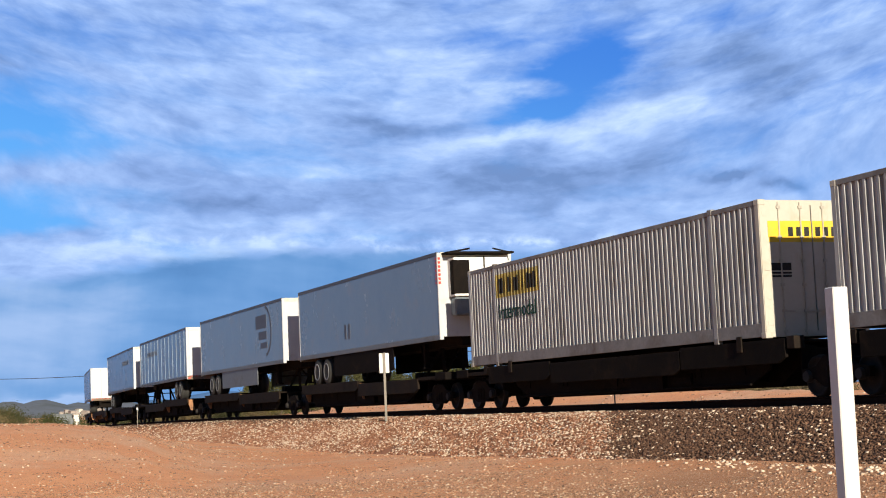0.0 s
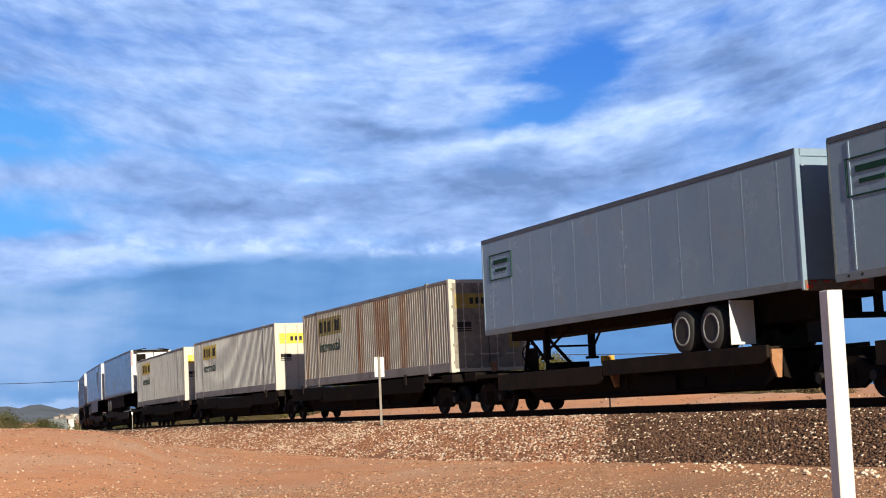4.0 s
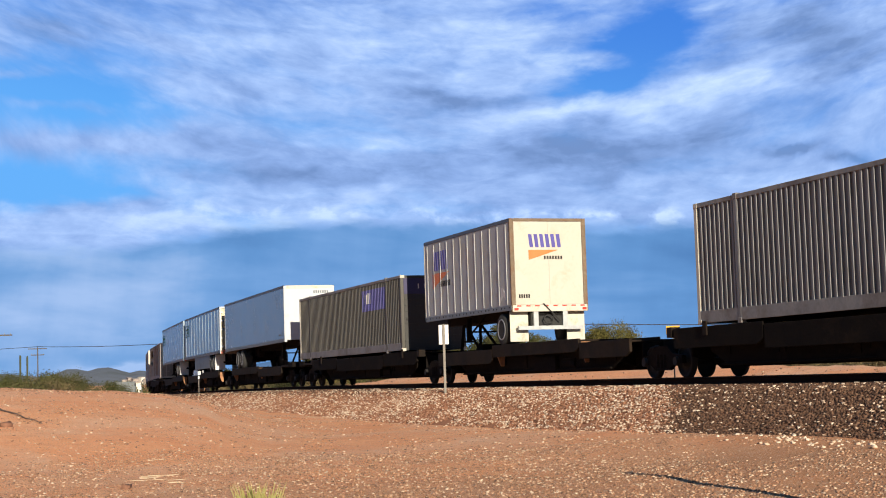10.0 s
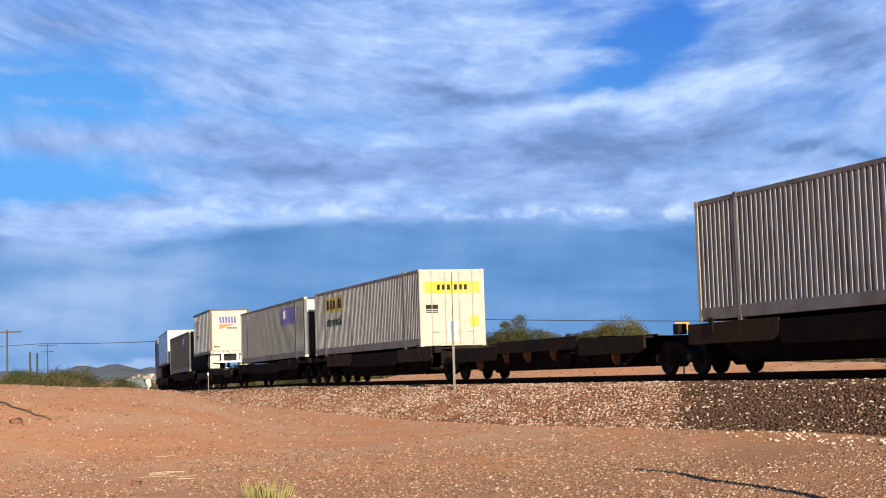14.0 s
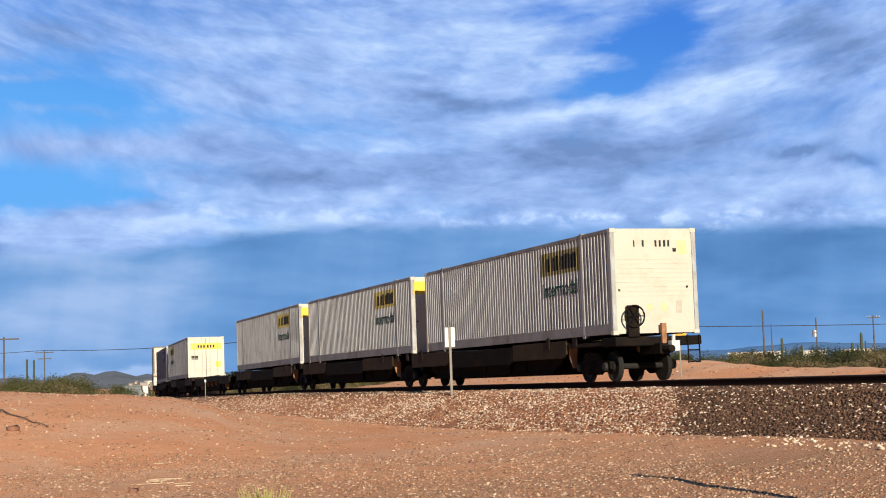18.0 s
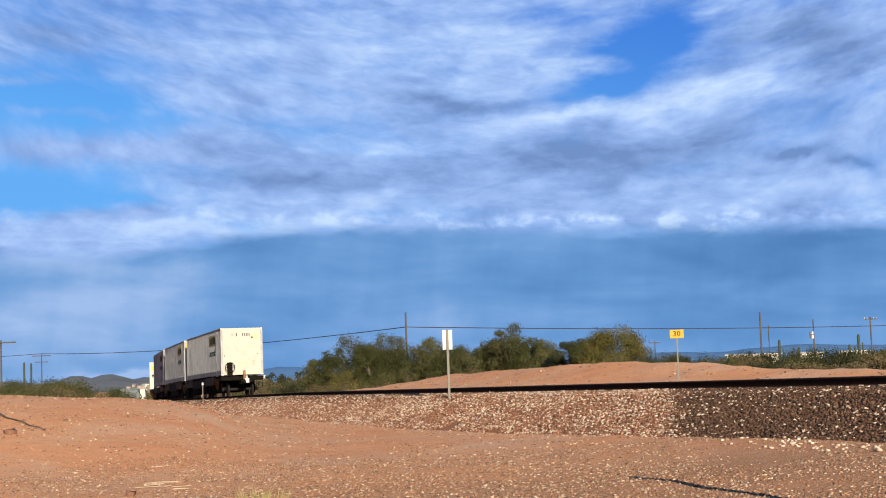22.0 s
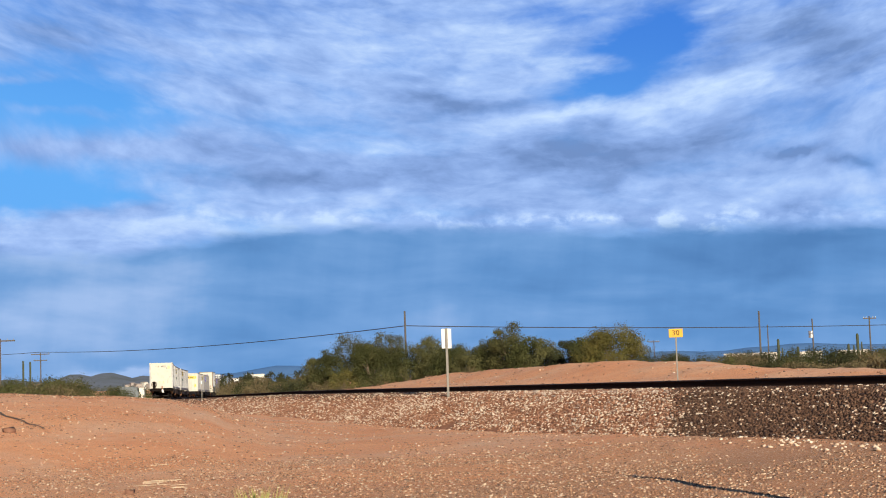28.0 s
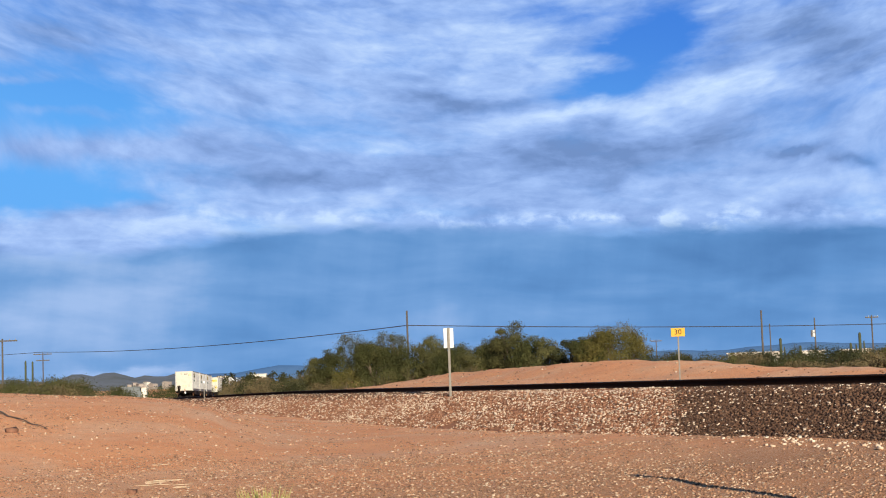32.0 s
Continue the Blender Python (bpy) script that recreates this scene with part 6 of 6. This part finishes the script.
def utility_pole(az, r, top, arm=0.0, arms=1, rad=0.14, box_at=None):
    x, y = polar(az, r)
    z0 = ground_z(x, y)
    h = EYE + top * r - z0
    root = tagged(new("utility_pole"), "weathered brown wooden utility pole", "utility pole", "utility poles")
    bm = bmesh.new()
    tube(bm, (0, 0, -0.5), (0, 0, h), rad * 0.85, rad * 0.6, n=9)
    part("pole", bm, M["pole_wood"], root)
    if arm:
        for i in range(arms):
            zz = h - 0.25 - i * 1.0
            part("crossarm", box(-arm / (1 + 0.4 * i), arm / (1 + 0.4 * i), -0.2, -0.08, zz - 0.07, zz + 0.07), M["pole_wood"], root)
            for k in (-0.9, -0.5, 0.5, 0.9):
                bm = bmesh.new()
                tube(bm, (k * arm / (1 + 0.4 * i), -0.14, zz + 0.07), (k * arm / (1 + 0.4 * i), -0.14, zz + 0.22), 0.05, 0.03, n=6)
                part("insulator", bm, M["galv"], root)
    if box_at:
        bm = bmesh.new()
        zz = EYE + box_at * r - z0
        tube(bm, (-0.3, -0.3, zz - 0.4), (-0.3, -0.3, zz + 0.4), 0.28, n=10)
        part("transformer", bm, M["galv"], root, "pale grey transformer can")
    root.matrix_basis = pose(x, y, z0)
    return Vector((x, y, z0 + h))


def wire(a, b, sag):
    bm = bmesh.new()
    n = 24
    pts = [a.lerp(b, i / n) - Vector((0, 0, sag * 4 * (i / n) * (1 - i / n))) for i in range(n + 1)]
    pipe(bm, [q - a for q in pts], [0.042] * (n + 1), 5)
    ob = part("overhead_wire", bm, M["wire"], None)
    ob.matrix_basis = Matrix.Translation(a)
    tagged(ob, "dark overhead wire strung between utility poles", "wire", "overhead wires")


def build_poles():
    utility_pole(-15.6, 170, 0.0315, 1.6, 1)
    pl = utility_pole(-14.22, 260, 0.0222, 1.5, 2)
    pm = utility_pole(-1.15, 150, 0.0417)
    pr = utility_pole(26.0, 250, 0.0225, 1.2)
    x, y = polar(-24, 300)
    pl.z += 0.1
    hook = pm.copy()
    hook.z = EYE + 0.0323 * 150
    wire(pl, hook, 0.75)
    wire(hook, pr, 1.0)
    wire(Vector((x, y, pl.z)), pl, 0.4)
    utility_pole(11.69, 160, 0.0334)
    utility_pole(11.97, 220, 0.0247, rad=0.12)
    utility_pole(13.54, 190, 0.0274, rad=0.13, box_at=0.0176)
    utility_pole(15.51, 200, 0.0274, 0.8, 1)
    utility_pole(7.9, 260, 0.0175, 0.9, 1, rad=0.12)
    for az, r, top, arms in ((15.07, 138, 0.0172, ((-1, 0.45, 0.3), (1, 0.4, 0.42))), (12.32, 148, 0.0156, ((1, 0.5, 0.3),)), (14.75, 150, 0.011, ()), (-14.82, 200, 0.0176, ()), (-14.58, 205, 0.0170, ()), (13.0, 150, 0.0105, ())):
        saguaro(az, r, top, arms)


def building(az, r, width, depth, top, wall, roof, label, windows=3, turn=0, gable=0.0):
    x, y = polar(az, r)
    z0 = ground_z(x, y) - 0.3
    h = EYE + top * r - z0
    root = tagged(new("house"), label, "house", "distant buildings")
    part("wall", box(-width / 2, width / 2, -depth / 2, depth / 2, 0, h, bevel=0.03), wall, root)
    bm = bmesh.new()
    if gable:
        poly_x(bm, ((-depth / 2 - 0.4, h), (depth / 2 + 0.4, h), (0, h + gable)), -width / 2 - 0.3, width / 2 + 0.3)
    else:
        bx(bm, -width / 2 - 0.2, width / 2 + 0.2, -depth / 2 - 0.2, depth / 2 + 0.2, h + 0.004, h + 0.18)
    part("roof", bm, roof, root)
    for i in range(windows):
        u = -width / 2 + width * (i + 0.6) / (windows + 0.2)
        part("window", box(u - 0.55, u + 0.55, -depth / 2 - 0.03, -depth / 2 + 0.05, h * 0.45, h * 0.45 + 1.0), M["window_dark"], root)
    root.matrix_basis = pose(x, y, z0, 0, 0, -az + turn)


def build_town():
    building(11.4, 255, 8.5, 7, 0.0066, M["stucco"], M["stucco"], "low white stucco house beyond the scrub", 3)
    building(13.4, 270, 4, 6, 0.0064, M["stucco"], M["stucco"], "small white stucco house beyond the scrub", 2)
    building(14.9, 280, 5, 6, 0.0064, M["stucco"], M["stucco"], "small white stucco house beyond the scrub", 2)
    building(-6.65, 430, 4.8, 6, 0.0042, M["stucco"], M["stucco"], "white house among dark trees on a rise", 4)
    building(-11.1, 285, 4.5, 4, -0.0014, M["shed_grey"], M["shed_grey"], "long blue-grey metal shed with pale doors", 0, 8)
    building(-10.72, 282, 0.9, 1.2, -0.0014, M["stucco"], M["roof_grey"], "small pale box shed", 0)
    for i, (az, r, w, e) in enumerate(((-11.22, 1180, 3.5, 0.0004), (-11.05, 1200, 3.0, 0.0016), (-10.85, 1190, 4.5, 0.0008), (-10.62, 1205, 3.2, 0.0018), (-10.40, 1190, 4.0, 0.0006), (-9.9, 1200, 4.0, 0.0016), (-8.8, 1190, 4.0, 0.0014))):
        building(az, r, w, 6, e, M["stucco"] if i == 3 else M["roof_grey"], M["roof_grey"], "distant pale house at the foot of the hills", 2, 10 * i, 0.6)
    # dark trees round the far house
    for i, (az, r, e, half) in enumerate(((-6.75, 420, 0.0072, 3.2), (-6.2, 425, 0.0058, 3.0), (-7.05, 410, 0.0045, 3.4), (-7.75, 330, 0.0052, 3.4), (-5.6, 400, 0.0055, 3.0), (-5.1, 380, 0.006, 3.2))):
        x, y = polar(az, r)
        tree(x, y, EYE + e * r, half, M["leaf_dark"], 700 + i, "dark evergreen tree near distant houses", 12, 1200, 0.5, group="trees by the houses")


def range_of_hills(name, r, depth, az0, az1, peaks, base, material, label, seed):
    """A ridge of low hills along an arc."""
    verts, faces, n, m = [], [], 90, 9
    for i in range(n + 1):
        az = az0 + (az1 - az0) * i / n
        top = base
        for a, w, h in peaks:
            top = max(top, base + (h - base) * math.exp(-((az - a) / w) ** 2))
        top += 0.0009 * noise.noise((az * 1.7, seed, 0)) + 0.0005 * noise.noise((az * 5.0, seed, 4))
        for j in range(m + 1):
            u = j / m
            rr = r + depth * (u - 0.5)
            hz = math.sin(math.pi * u) ** 1.4
            x, y = polar(az, rr)
            z = -6 + (EYE + top * r + 6) * hz * (1 + 0.12 * noise.noise((az * 3, u * 4, seed)) * (1 - hz))
            verts.append((x, y, z))
    for i in range(n):
        for j in range(m):
            k = i * (m + 1) + j
            faces.append((k, k + m + 1, k + m + 2, k + 1))
    tagged(mesh_object(name, verts, faces, material, smooth=True), label, "hills", kind="structure")


def build_hills():
    range_of_hills("backdrop_hills", 1500, 500, -40, -7, ((-13.05, 0.75, 0.0085), (-11.9, 0.9, 0.0088), (-10.6, 0.7, 0.0062), (-15.5, 1.3, 0.0065), (-20, 3, 0.008), (-9.4, 0.8, 0.0072), (-28, 4, 0.010)), 0.0020, M["hill_haze"], "low brown desert hills painted haze blue-grey on the horizon", 3)
    range_of_hills("backdrop_range", 4200, 500, -30, 40, ((-5.6, 1.6, 0.0098), (-3.2, 1.8, 0.009), (-8.0, 2.0, 0.006), (1, 3, 0.009), (8, 4, 0.0105), (13, 4, 0.0125), (18, 4, 0.012), (-20, 4, 0.005), (30, 5, 0.012)), 0.004, M["haze_range"], "far mountain range with blue haze painted into its colour", 8)


def speed_sign():
    p = Vector(polar(8.70, 47.0)).to_3d()
    z0 = ground_z(p.x, p.y)
    top = EYE + 0.0243 * 47
    root = tagged(new("speed_sign"), "small yellow speed sign plate on a thin metal post", "sign")
    part("post", box(-0.022, 0.022, -0.02, 0.02, -0.4, top - z0 - 0.05, bevel=0.005), M["post_grey"], root)
    pl = part("plate", box(-0.205, 0.205, -0.035, -0.022, top - z0 - 0.255, top - z0, bevel=0.005), M["sign_yellow"], root)
    bm = text_mesh("30", 0.22, 0.002, 1.05)
    bm.transform(Matrix.Translation((0, -0.038, top - z0 - 0.125)))
    part("lettering", bm, M["ink"], pl, "black numerals")
    root.matrix_basis = pose(p.x, p.y, z0, 0, 0, -9)


mile_sign()
short_marker()
build_trees()
build_scrub()
build_poles()
build_town()
build_hills()
speed_sign()
lone_things()
build_ties()


# ---- the train runs ----


def motions():
    for thing, rear, front in MOVERS:
        walk(thing, [(float(t), seat(rear, front, t)) for t in range(0, 33)])


motions()
